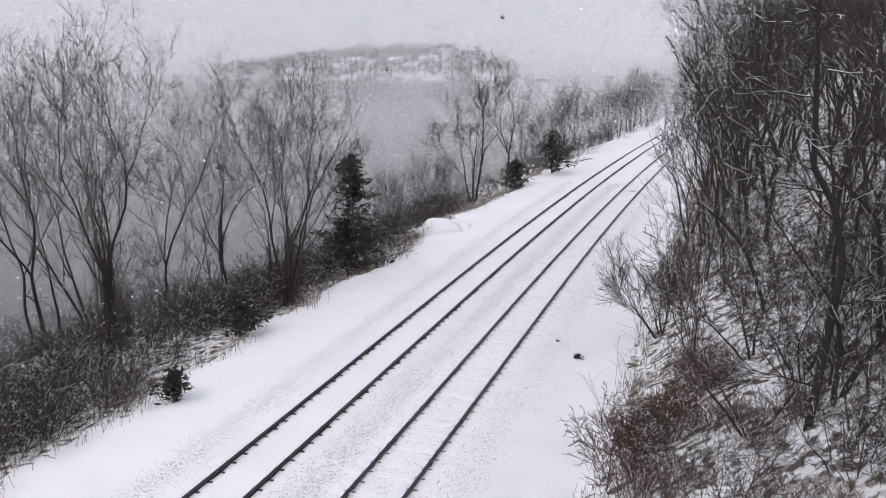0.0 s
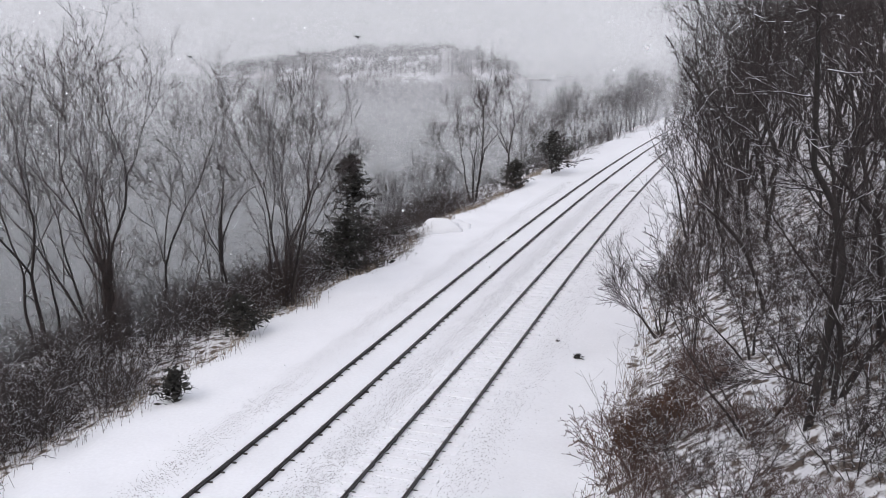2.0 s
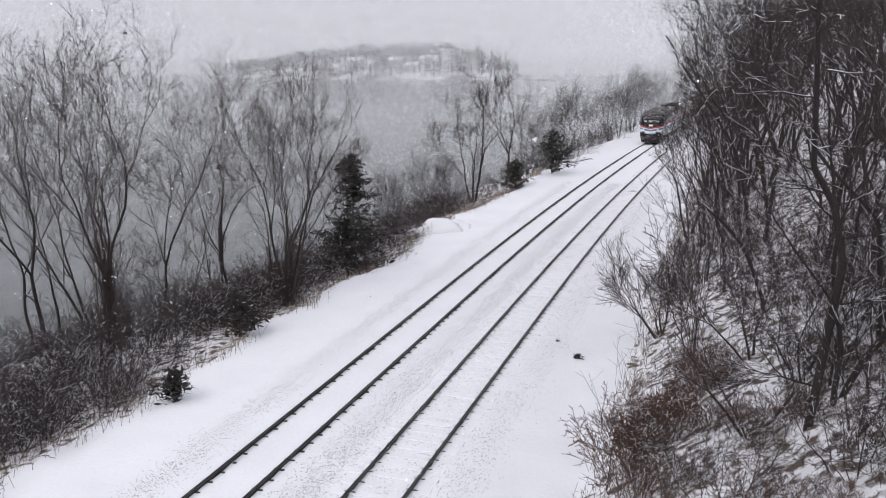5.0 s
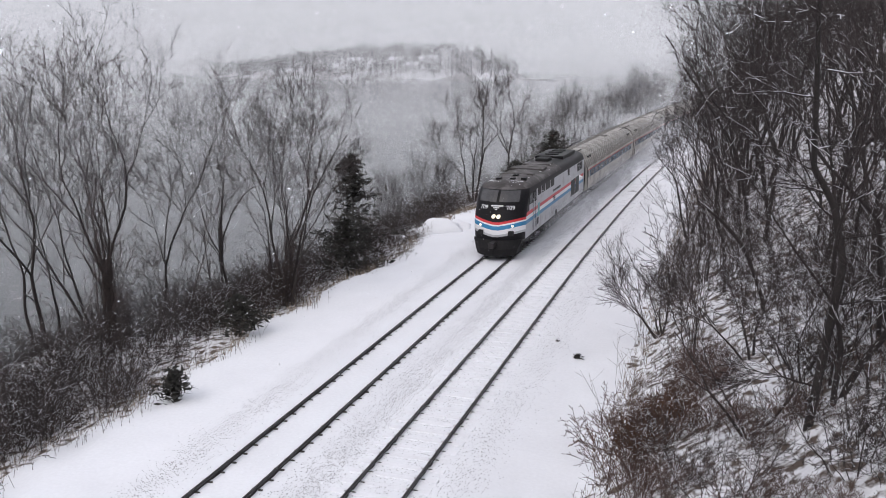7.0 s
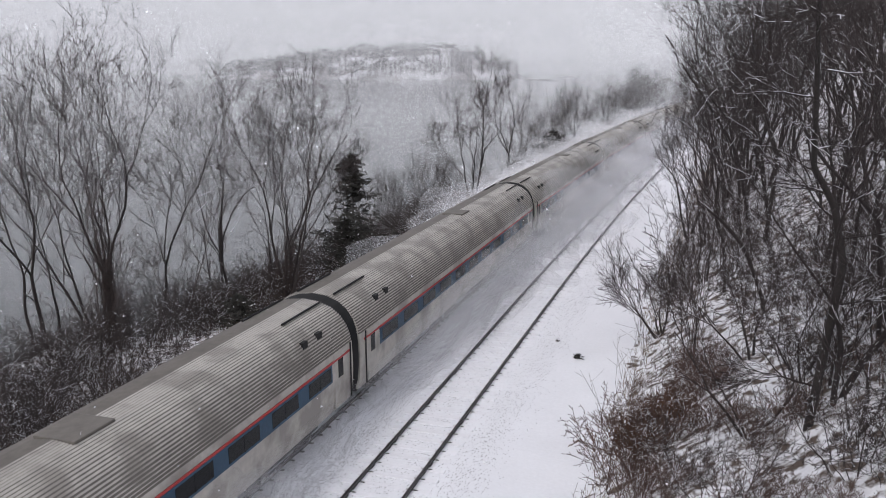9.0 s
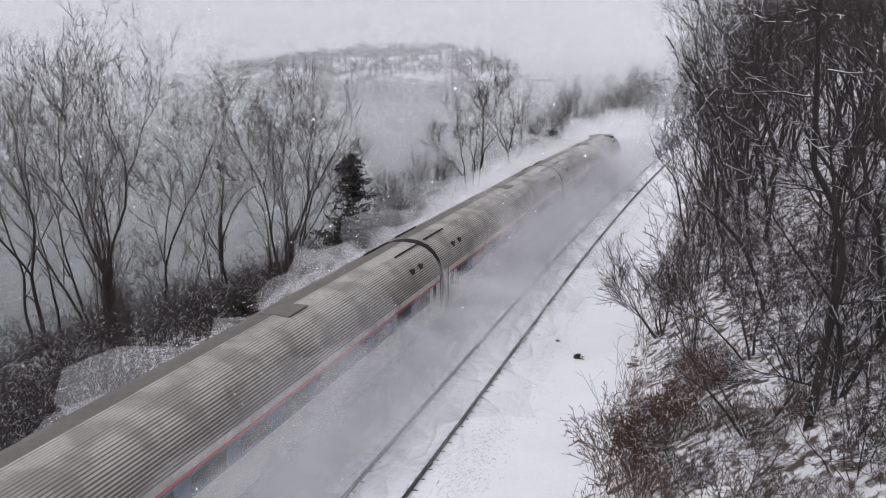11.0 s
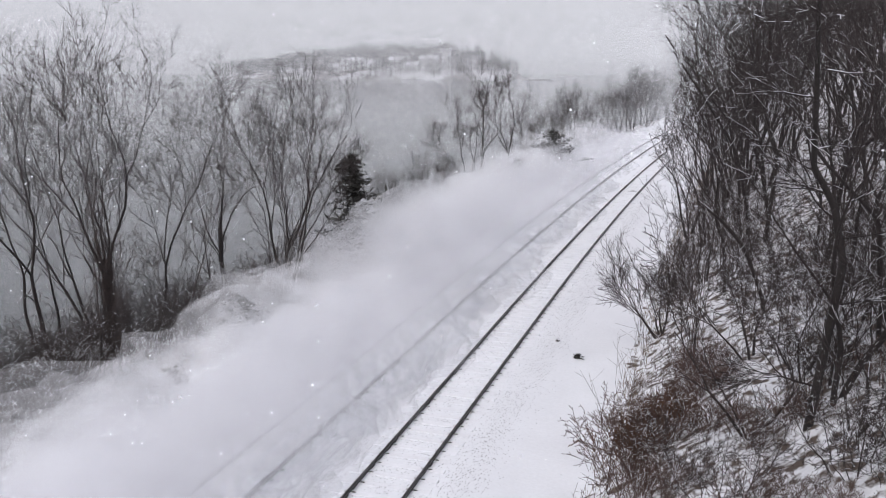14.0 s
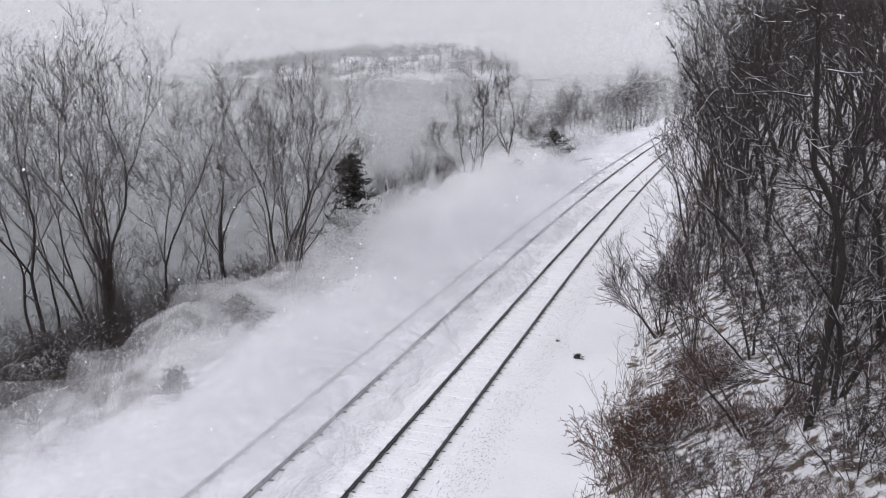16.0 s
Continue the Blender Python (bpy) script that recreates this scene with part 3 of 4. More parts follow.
    # underframe, tank, trucks
    bm = boxes((-1.4, 1.4, y0 + 1.2, y0 + L - 0.3, 0.85, 1.0), (-1.35, 1.35, y0 + 7.4, y0 + 12.8, 0.3, 0.9), bevel=0.03)
    part("fuel_tank", bm, UNDER, t)
    wheelset_truck(t, y0 + 4.1)
    wheelset_truck(t, y0 + L - 4.1)
    # roof gear
    for a, b, w, h in ((5.6, 6.2, 0.95, 0.03), (7.9, 8.9, 1.05, 0.06), (9.1, 9.4, 1.0, 0.05), (10.6, 11.6, 0.9, 0.03)):
        bm = boxes((-w, w, y0 + a, y0 + b, 4.02, 4.12 + h), bevel=0.04)
        part("roof_hatch", bm, L_ROOF, t)
    bm = boxes((-1.0, 1.0, y0 + 14.6, y0 + 19.2, 4.0, 4.26), bevel=0.06)
    part("radiator_hatch", bm, L_BLACK, t, "black radiator housing")
    for yy in (15.7, 16.9, 18.1):
        bm = bmesh.new()
        rod(bm, (0, y0 + yy, 4.2), (0, y0 + yy, 4.32), 0.5, 24)
        part("radiator_fan", bm, RUBBER, t)
    bm = boxes((-0.45, 0.45, y0 + 12.3, y0 + 13.6, 4.05, 4.32), bevel=0.06)
    part("exhaust_stack", bm, RUBBER, t)
    for x, yy in ((-0.5, 3.0), (0.3, 3.1), (0.9, 3.4), (0.1, 4.6)):
        bm = boxes((x - 0.14, x + 0.14, y0 + yy, y0 + yy + 0.4, 4.02, 4.2), bevel=0.03)
        part("roof_fitting", bm, L_BLACK, t)
    rng = np.random.default_rng(3)
    for yy, w in ((2.9, 1.1), (4.2, 1.0), (7.6, 0.9), (9.0, 0.8)):
        u, v, c = [], [], []
        for k in range(130):
            px, py = rng.normal(0, 0.5 * w), yy + rng.normal(0, 0.06) * (1 + 7 * (k % 3 == 0))
            h = 4.10 + 0.01 * rng.random() - 0.06 * abs(px)
            r = rng.uniform(0.015, 0.06)
            ang = np.arange(6) * 1.047 + rng.random()
            base = len(c)
            c += [(px + r * math.cos(q) * 1.2, y0 + py + r * math.sin(q) * 0.7, h) for q in ang] + [(px, y0 + py, h + 0.02)]
            u += [(base + q, base + (q + 1) % 6, base + 6) for q in range(6)]
        tagged(raw("roof_snow", c, u, LIMB_SNOW, t, "patches of snow on the roof"), kind="stuff")
    bm = boxes((-0.65, 0.65, y0 + L - 0.02, y0 + L + 0.35, 0.9, 3.3), bevel=0.05)
    part("diaphragm", bm, RUBBER, t)
    return t


def coach_profile():
    """Half section, from the sill round the shoulder to the ridge, fluted like the real skin."""
    key = [(1.44, 0.82), (1.545, 1.15), (1.595, 1.65), (1.60, 2.0), (1.585, 2.45), (1.53, 2.85), (1.42, 3.15), (1.22, 3.43), (0.92, 3.66), (0.5, 3.81), (0.0, 3.86)]
    P = np.array(key)
    s = np.concatenate([[0], np.cumsum(np.linalg.norm(np.diff(P, axis=0), axis=1))])
    out = []
    total = s[-1]
    t = 0.0
    while t < total:
        x, z = np.interp(t, s, P[:, 0]), np.interp(t, s, P[:, 1])
        x2, z2 = np.interp(min(t + 0.02, total), s, P[:, 0]), np.interp(min(t + 0.02, total), s, P[:, 1])
        nx, nz = z2 - z, -(x2 - x)
        k = math.hypot(nx, nz) or 1
        fl = 0.0
        if z > 2.62 and x > 0.05:
            fl = 0.014 if int(round(t / 0.042)) % 2 else -0.010
        out.append((x + fl * nx / k, z + fl * nz / k))
        t += 0.042 if z > 2.6 else 0.17
    out.append((0.0, 3.86))
    return out


COACH_HALF = coach_profile()


def build_coach(last):
    t = thing("passenger_coach", "rearmost dusty stainless steel coach with a blue band" if last else "dusty stainless steel passenger coach with a blue window band", "railway coach", group="coaches of the train")
    prof = COACH_HALF + [(-x, z) for x, z in reversed(COACH_HALF[:-1])]
    H, k = 12.7, len(prof)
    ys, sc = [-H, -H + 0.06, -H + 0.5, -4, 4, H - 0.5, H - 0.06, H], [0.975, 1, 1, 1, 1, 1, 1, 0.975]
    co3 = [(x * q, y, 2.2 + (z - 2.2) * q) for y, q in zip(ys, sc) for x, z in prof]
    faces = [(a * k + b, a * k + b + 1, (a + 1) * k + b + 1, (a + 1) * k + b) for a in range(len(ys) - 1) for b in range(k - 1)]
    # every other face of the roof flutes takes the darker steel
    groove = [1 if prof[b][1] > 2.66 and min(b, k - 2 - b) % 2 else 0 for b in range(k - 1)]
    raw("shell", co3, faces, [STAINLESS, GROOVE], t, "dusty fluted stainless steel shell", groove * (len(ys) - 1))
    for e, name in ((0, "end_wall"), (len(ys) - 1, "end_wall")):
        bm = bmesh.new()
        bm.faces.new([bm.verts.new(v) for v in co3[e * k:(e + 1) * k]])
        part(name, bm, STAINLESS, t)
    bm = boxes((-1.35, 1.35, -H + 0.1, H - 0.1, 0.72, 0.9), (-1.1, 1.1, -4.5, -1.0, 0.35, 0.75), (-1.1, 1.1, 0.6, 3.8, 0.35, 0.75), bevel=0.03)
    part("underframe", bm, UNDER, t)
    wheelset_truck(t, -9.1)
    wheelset_truck(t, 9.1)
    for s in (-1, 1):
        bm = boxes((s * 1.575, s * 1.612, -H + 1.55, H - 1.55, 1.86, 2.40), bevel=0.006)
        part("window_band", bm, C_BLUE, t, "dark blue painted window band")
        bm = boxes((s * 1.57, s * 1.612, -H + 0.25, H - 0.25, 2.41, 2.47), bevel=0.005)
        part("red_stripe", bm, C_RED, t, "thin red painted stripe")
        first = None
        for i in range(11):
            y = -H + 2.45 + i * 2.06
            if first is None:
                bm = boxes((s * 1.6, s * 1.616, -0.72, 0.72, 1.93, 2.34), bevel=0.012)
                box(bm, s * 1.612, s * 1.622, -0.02, 0.02, 1.92, 2.35)
                first = o = part("window", bm, GLASS, t)
            else:
                o = new("window", first.data)
                o.parent = t
            o.matrix_basis = pose(0, y, 0)
        for y in (-H + 0.95, H - 0.95):
            bm = boxes((s * 1.53, s * 1.60, y - 0.42, y + 0.42, 0.98, 2.62), bevel=0.012)
            d = part("door", bm, STAINLESS, t)
            bm = boxes((s * 1.592, s * 1.61, y - 0.17, y + 0.17, 1.85, 2.4), bevel=0.01)
            part("door_window", bm, GLASS, d)
        for y in (-H + 0.3, H - 0.3):
            bm = bmesh.new()
            rod(bm, (s * 1.63, y, 1.0), (s * 1.63, y, 2.7), 0.025)
            part("grab_rail", bm, RUBBER, t)
    for y in (-10.9, -10.0, 9.9, 10.8):
        bm = boxes((1.13, 1.36, y, y + 0.28, 3.16, 3.42), bevel=0.02)
        part("roof_vent", bm, RUBBER, t)
    for x in (-0.62, 0.62):
        for y in (-H + 0.2, H - 2.6):
            bm = bmesh.new()
            rod(bm, (x, y, 3.83), (x, y + 2.4, 3.83), 0.035)
            part("roof_pipe", bm, RUBBER, t)
    bm = boxes((-0.5, 0.5, 2.0, 3.2, 3.78, 3.885), bevel=0.03)
    part("roof_hatch", bm, GROOVE, t)
    for e in (-1, 1):
        if last and e > 0:
            bm = boxes((-0.48, 0.48, H - 0.01, H + 0.05, 0.95, 3.0), bevel=0.02)
            part("end_door", bm, L_BLACK, t)
            for x in (-0.9, -0.3, 0.3, 0.9):
                bm = boxes((x - 0.2, x + 0.2, H - 1.6, H - 1.0, 3.62, 3.92 - 0.12 * abs(x)), bevel=0.04)
                part("roof_fitting", bm, RUBBER, t)
            for s in (-1, 1):
                bm = boxes((s * 0.7, s * 1.5, H - 0.005, H + 0.02, 1.86, 2.4), bevel=0.005)
                part("end_band", bm, C_BLUE, t)
            continue
        # diaphragm hoop in the gap
        hoop = [(x * 0.93, 2.2 + (z - 2.2) * 0.985) for x, z in prof]
        c = [(x * q, e * (H + dy), 2.2 + (z - 2.2) * q) for dy, q in ((-0.02, 1.012), (0.1, 1.0), (0.27, 0.9)) for x, z in hoop]
        f = [(a * k + b, a * k + b + 1, (a + 1) * k + b + 1, (a + 1) * k + b) for a in range(2) for b in range(k - 1)]
        raw("diaphragm", c, f, RUBBER, t, "black rubber gangway hoop")
    bm = boxes((-0.12, 0.12, H, H + 0.3, 0.72, 0.98), bevel=0.03)
    part("coupler", bm, STEEL, t)
    return t


LOCO = build_locomotive()
COACHES = [build_coach(False)]
COACHES += [copy_thing(COACHES[0], pose(0, 26 * i, 0)) for i in range(1, 5)]
COACHES.append(build_coach(True))


def nose_at(t):
    """Where the train's nose is on the track at t seconds."""
    return 46.0 - 34.6 * (t - 7.0)


# ---- trees and brush ----
WOODS = "bare trees along the railway"


def bank_tree(label, place, seed, height, stems, r, lean, fan=0.1, angle=20, shoots=0.55, deepest=5, thick=0.0012, snow=0.14, up=0.03, first=0.29):
    return make_tree("bare_tree", label, place, seed, height * 1.1, stems, r, lean, fan, angle, up, shoots, deepest, snow, group=WOODS, thick=thick, first=first)


bank_tree("tall bare tree with stems fanning over the river", (-16.2, 33.4), 501, 15.2, 3, 0.085, (-0.16, 0), 0.17)
bank_tree("tall straight bare tree on the riverbank", (-14.9, 33.0), 502, 16.0, 1, 0.10, (0.02, 0))
bank_tree("tall bare tree wrapped in vines", (-13.4, 31.2), 500, 13.0, 2, 0.11, (0.02, 0), 0.05)
bank_tree("slender bare tree with a bowed stem", (-15.2, 37.0), 503, 13.6, 1, 0.08, (0.10, 0), angle=20)
bank_tree("tall bare tree at the river's edge", (-19.4, 33.2), 504, 14.6, 2, 0.11, (-0.06, 0), 0.12)
bank_tree("thin bare tree at the river's edge", (-20.6, 36.0), 505, 12.0, 1, 0.07, (-0.10, 0), deepest=4)
bank_tree("slim bare tree among riverbank brush", (-13.7, 40.4), 506, 12.8, 2, 0.085, (-0.07, 0), 0.10)
bank_tree("slim straight bare tree among riverbank brush", (-13.2, 40.9), 507, 13.4, 1, 0.09, (0.04, 0))
bank_tree("bare tree leaning out of a clump of stems", (-8.6, 38.2), 508, 12.0, 1, 0.08, (-0.10, 0), 0.10)
bank_tree("straight bare tree in a clump of stems", (-8.1, 37.6), 509, 12.6, 2, 0.09, (0.03, 0), 0.08)
bank_tree("bare tree bowing away from a clump of stems", (-7.5, 36.9), 510, 10.8, 1, 0.075, (0.17, 0), 0.10)
bank_tree("bare tree in a clump of stems", (-8.9, 39.0), 511, 11.8, 1, 0.09, (0.10, 0))
bank_tree("bare tree behind a clump of stems", (-10.2, 40.6), 512, 11.6, 2, 0.08, (-0.02, 0), 0.14)
bank_tree("thin young bare tree on the riverbank", (-11.6, 28.0), 513, 7.5, 1, 0.05, (0.04, 0), deepest=4)
bank_tree("thin young bare tree on the riverbank", (-9.4, 25.0), 514, 5.2, 2, 0.04, (-0.05, 0), 0.2, deepest=3)
bank_tree("thin young bare tree on the riverbank", (-11.8, 34.0), 515, 8.0, 2, 0.05, (0.05, 0), 0.2, deepest=4)
bank_tree("broad bare tree with spreading limbs", (-9.6, 76.0), 18, 13.6, 3, 0.12, (-0.06, 0), 0.22, 25, 0.5, 5, 0.005, 0.05)
bank_tree("bare tree with steep limbs beside low evergreens", (-8.0, 82.0), 19, 12.6, 1, 0.12, (0.05, 0), 0.1, 19, 0.5, 5, 0.005, 0.05)


def thicket(rng):
    """Young bare trees along the bend, and at the foot of the bank before it."""
    kinds = [bank_tree("young bare tree along the bend of the track", (-7.0, 108.0 + 9 * i), 25 + i, 10.0, 4, 0.06, (0, 0), 0.26, 19, 0.45, 4, 0.002, 0.03, first=0.25) for i in range(2)]
    places = [(bend(y) - 6.6 - 5 * rng.random(), y, rng.uniform(0.7, 1.08)) for y in [94 + 80 * rng.random() for i in range(18)]]
    places += [(bend(y) - 8.6 - 3.5 * rng.random(), y, rng.uniform(0.5, 0.82)) for y in [52 + 24 * rng.random() for i in range(7)]]
    for x, y, k in places:
        o = copy_thing(rng.choice(kinds), pose(x, y, float(ground_z(x, y)) - 0.1, 0, 0, rng.uniform(0, 360)))
        o.scale = (k, k, k)


thicket(random.Random(5))


def make_brush(name, label, place, seed, height, stems, width, mat, snow, group, kids=(7, 4), deepest=2, thick=0.0, category="brush", splay=0.55):
    rng = random.Random(seed)
    x, y = place
    t = thing(name, label, category, pose(x, y, float(ground_z(x, y)) - 0.08), group)
    segs = []
    for s in range(stems):
        a, q = rng.random() * 6.283, rng.random()
        off = Vector((math.cos(a), math.sin(a), 0)) * width * 0.55 * q
        d = Vector((math.cos(a) * splay * q + rng.gauss(0, 0.22), math.sin(a) * splay * q + rng.gauss(0, 0.22), 1)).normalized()
        grow(rng, segs, off, d, height * rng.uniform(0.5, 1.0), rng.uniform(0.012, 0.026), 0, deepest, 46, 0.02, kids, 0.14, 0.1)
    tagged(raw("crown", *tubes([s[1:] for s in segs], 3, thick), mat, t), kind="stuff")
    strips = snow_strips(segs, rng, snow, 0.004)
    if strips:
        tagged(raw("snow_cover", *tubes(strips, 3), LIMB_SNOW, t, "snow lying along the stems"), kind="stuff")
    return t


def scatter(kinds, places, rng):
    """Copies of the kinds at the places, turned about, larger or smaller."""
    for x, y, s in places:
        o = copy_thing(rng.choice(kinds), pose(x, y, float(ground_z(x, y)) - 0.1, 0, 0, rng.uniform(0, 360)))
        o.scale = (s, s, s * rng.uniform(0.9, 1.1))


rng = random.Random(21)
BRUSH = "riverbank brush"
bank = [make_brush("bush", "tangled grey-brown bare bush with flecks of snow", (-9.4 - 0.9 * i, 20.5 + 2.2 * i), 40 + i, 2.3, 20, 2.8, TWIG, 0.2, BRUSH, (7, 3), category="bush", splay=0.8) for i in range(4)]
places = []
for i in range(150):
    y = 14 + 60 * rng.random() ** 1.2
    u = -8.2 - (12.0 if y < 34 else 7.5) * rng.random() ** 1.1
    places.append((u + bend(y), y, rng.uniform(0.45, 1.3) * (0.6 if u > -9 else 1)))
scatter(bank, places, rng)
scatter(bank, [(-7.4 - 3.2 * rng.random(), 15 + 12 * rng.random(), rng.uniform(0.35, 0.75)) for i in range(16)], rng)


def build_stalks():
    """Thin dead stems and saplings standing in the snow on both verges."""
    g = random.Random(46)
    rows = []
    for i in range(2600):
        y = 14 + 62 * g.random() ** 1.4
        u = 8.9 + 4.0 * g.random() ** 1.3 if i % 3 == 0 else -6.1 - 7.0 * g.random() ** 1.5 + 0.5 * math.sin(0.9 * y)
        x = u + bend(y)
        p = Vector((x, y, float(ground_z(x, y)) - 0.03))
        d = Vector((g.gauss(0, 0.22), g.gauss(0, 0.22), 1)).normalized()
        h = g.uniform(0.2, 0.7) if g.random() < 0.75 else g.uniform(0.8, 2.0)
        m, q = p + d * h * 0.5, p + d * h + Vector((g.gauss(0, 0.12), g.gauss(0, 0.12), 0)) * h
        rows += [(p, m, 0.007, 0.0055), (m, q, 0.0055, 0.004)]
        for _ in range(2):
            a = m.lerp(q, g.random())
            rows.append((a, a + Vector((g.gauss(0, 0.2), g.gauss(0, 0.2), g.uniform(0.05, 0.3))) * h, 0.005, 0.004))
    o = raw("dead_stalks", *tubes(rows, 3), GRASS_STEM)
    tagged(o, "thin dead brown stalks standing in snow", "weeds", kind="stuff")


build_stalks()
thicket_kinds = [make_brush("bush", "tall leafless thicket beside the curving track", (-8.6, 92 + 9 * i), 50 + i, 4.6, 12, 4.6, TWIG, 0.05, BRUSH, (6, 4), thick=0.003, category="bush", splay=0.4) for i in range(2)]
places = []
for i in range(54):
    y = 46 + 96 * rng.random() ** 1.1
    k = min(1, max(0.7, (y - 50) / 50))
    places.append((bend(y) - 6.6 - 5.0 * rng.random(), y, rng.uniform(0.4, 0.8) * k))
places += [(-11.5 - 8.5 * rng.random(), 25 + 18 * rng.random(), rng.uniform(0.45, 0.8)) for i in range(26)]
scatter(thicket_kinds, places, rng)


# ---- evergreens and vines: many small sprays ----
def sprays(centres, normals, rng, size, n_each=1):
    c = np.repeat(np.asarray(centres, float), n_each, 0)
    k = len(c)
    c = c + rng.normal(0, size * 0.6, c.shape)
    a, b = rng.normal(0, 1, (k, 3)), rng.normal(0, 1, (k, 3))
    a[:, 2] *= 0.5
    a /= np.linalg.norm(a, axis=1, keepdims=True)
    b = np.cross(a, b)
    b /= np.linalg.norm(b, axis=1, keepdims=True)
    ln = size * rng.uniform(0.6, 1.4, (k, 1))
    co3 = np.stack([c - a * ln, c + b * ln * 0.28, c + a * ln, c - b * ln * 0.28], 1).reshape(-1, 3)
    return co3, np.arange(4 * k).reshape(-1, 4)


def make_evergreen(label, place, seed, height, width, count, snow=0.1, group="evergreens"):
    g = np.random.default_rng(seed)
    x, y = place
    t = thing("cedar_tree", label, "evergreen tree", pose(x, y, float(ground_z(x, y)) - 0.1), group)
    bm = bmesh.new()
    rod(bm, (0, 0, 0), (0, 0, height * 0.95), 0.09, 7, 0.015)
    part("trunk", bm, BARK, t)
    n = 90
    hz_ = g.random(n) ** 0.8
    ang = g.random(n) * 6.283
    reach = width * 0.5 * (1 - hz_) ** 0.6 * g.uniform(0.15, 1.6, n)
    rows, pts = [], []
    for h, a, r in zip(hz_, ang, reach):
        z = 0.15 + h * height * 0.95
        p0 = Vector((0, 0, z))
        p1 = Vector((r * math.cos(a), r * math.sin(a), z + 0.25 * r))
        rows.append((p0, p1, 0.02, 0.006))
        for q in g.uniform(0.15, 1.0, int(count / n)):
            pts.append(p0.lerp(p1, q))
    tagged(raw("limb_frame", *tubes(rows, 3), BARK, t), kind="stuff")
    raw("crown", *sprays(np.array(pts), None, g, 0.13 + 0.015 * height), CEDAR, t)
    pick = np.array(pts)[g.random(len(pts)) < snow]
    if len(pick):
        co3, f = sprays(pick + np.array([0, 0, 0.08]), None, g, 0.06)
        raw("snow_cover", co3, f, LIMB_SNOW, t, "snow caught on the sprays")
    return t


make_evergreen("dark ragged cedar beside bare trees", (-8.9, 47.6), 61, 7.2, 4.6, 1300, 0.10)
make_evergreen("low dark cedar beside the railway brush", (-8.0, 44.6), 62, 3.6, 4.0, 1500, 0.16)
make_evergreen("broad dark juniper beside the curving track", (-4.4, 86.2), 63, 4.2, 6.0, 1900, 0.1)
make_evergreen("low dark juniper below a bare tree", (-6.2, 78.5), 64, 2.6, 3.6, 2000, 0.06)
make_evergreen("small dark evergreen seedling in the snow", (-5.4, 24.2), 65, 1.0, 1.25, 500, 0.02)
make_evergreen("small ragged evergreen at the edge of snow", (-7.0, 31.2), 66, 1.7, 2.2, 1300, 0.06)


def make_vine(label, place, seed, height, width, count):
    """A mat of dead vines hanging on a trunk."""
    g = np.random.default_rng(seed)
    x, y = place
    t = thing("vine_tangle", label, "vines", pose(x, y, float(ground_z(x, y)) - 0.1))
    segs = []
    for i in range(count):
        a = g.random() * 6.283
        r = width * 0.5 * g.random() ** 0.7
        p = Vector((r * math.cos(a), r * math.sin(a), 0.2))
        top = height * g.uniform(0.3, 1.0)
        z = 0.2
        while z < top:
            q = p + Vector((g.normal(0, 0.12) - 0.03 * p.x, g.normal(0, 0.12) - 0.03 * p.y, g.uniform(0.25, 0.5)))
            segs.append((p, q, 0.014, 0.012))
            for _ in range(3):
                w = q + Vector((g.normal(0, 0.30), g.normal(0, 0.30), g.normal(-0.1, 0.25)))
                segs.append((q, w, 0.009, 0.004))
            p, z = q, q.z
    tagged(raw("vine_mat", *tubes(segs, 3), VINE, t), kind="stuff")
    return t


make_vine("dark brown tangle of vines climbing a bare tree", (-13.3, 31.0), 71, 8.5, 1.5, 30)
make_vine("brown tangle of vines at the foot of stems", (-8.0, 37.4), 72, 4.5, 1.6, 24)

# ---- the wooded slope ----
SLOPE = "bare trees on the slope"


def slope_tree(label, place, seed, height, stems, r, lean, fan=0.1, angle=26, shoots=0.5, deepest=5, snow=0.6, up=0.012, thick=0.0, first=0.28, wiggle=0.09, path=None, reach=0.27):
    return make_tree("bare_tree", label, place, seed, height, stems, r, lean, fan, angle, up, shoots, deepest, snow, bark=BARK, group=SLOPE, thick=thick, first=first, wiggle=wiggle, path=path, reach=reach)


slope_tree("crooked dark bare tree with snow-lined limbs", (14.1, 19.6), 81, 12, 1, 0.105, (0, 0), path=[(0, 0, 0), (0.2, 0, 1.9), (0.42, 0.1, 3.8), (0.15, 0.2, 5.0), (-0.3, 0.2, 5.8), (-0.36, 0.3, 7.4), (-0.45, 0.3, 9.0), (-0.4, 0.4, 10.6)])
slope_tree("dark bare tree forking low beside a crooked one", (14.7, 20.6), 381, 11.5, 2, 0.085, (0.03, 0), 0.12, angle=22)
slope_tree("dark bare tree with snow-lined limbs", (16.0, 22.5), 82, 13, 2, 0.08, (-0.04, 0))
slope_tree("dark bare tree with snow-lined limbs", (15.6, 28.0), 388, 14.5, 2, 0.085, (0.0, 0), angle=20)
slope_tree("thin leaning bare tree over the snowy verge", (12.3, 36.0), 83, 9.8, 1, 0.08, (-0.07, 0.03), angle=19)
slope_tree("slim bare tree leaning over the slope", (13.6, 31.0), 384, 11.5, 1, 0.08, (-0.02, 0), angle=15)
slope_tree("dark bare tree with snow-lined limbs", (18.4, 21.0), 89, 13.5, 2, 0.08, (-0.05, 0))
slope_tree("dark bare tree with snow-lined limbs", (19.0, 26.0), 79, 15, 2, 0.085, (-0.06, 0))
slope_tree("low bare tree with stems fanning over snow", (9.9, 34.6), 85, 5.0, 6, 0.05, (-0.50, 0.05), 0.40, 17, 0.4, 4, 0.25, 0.02, reach=0.62)
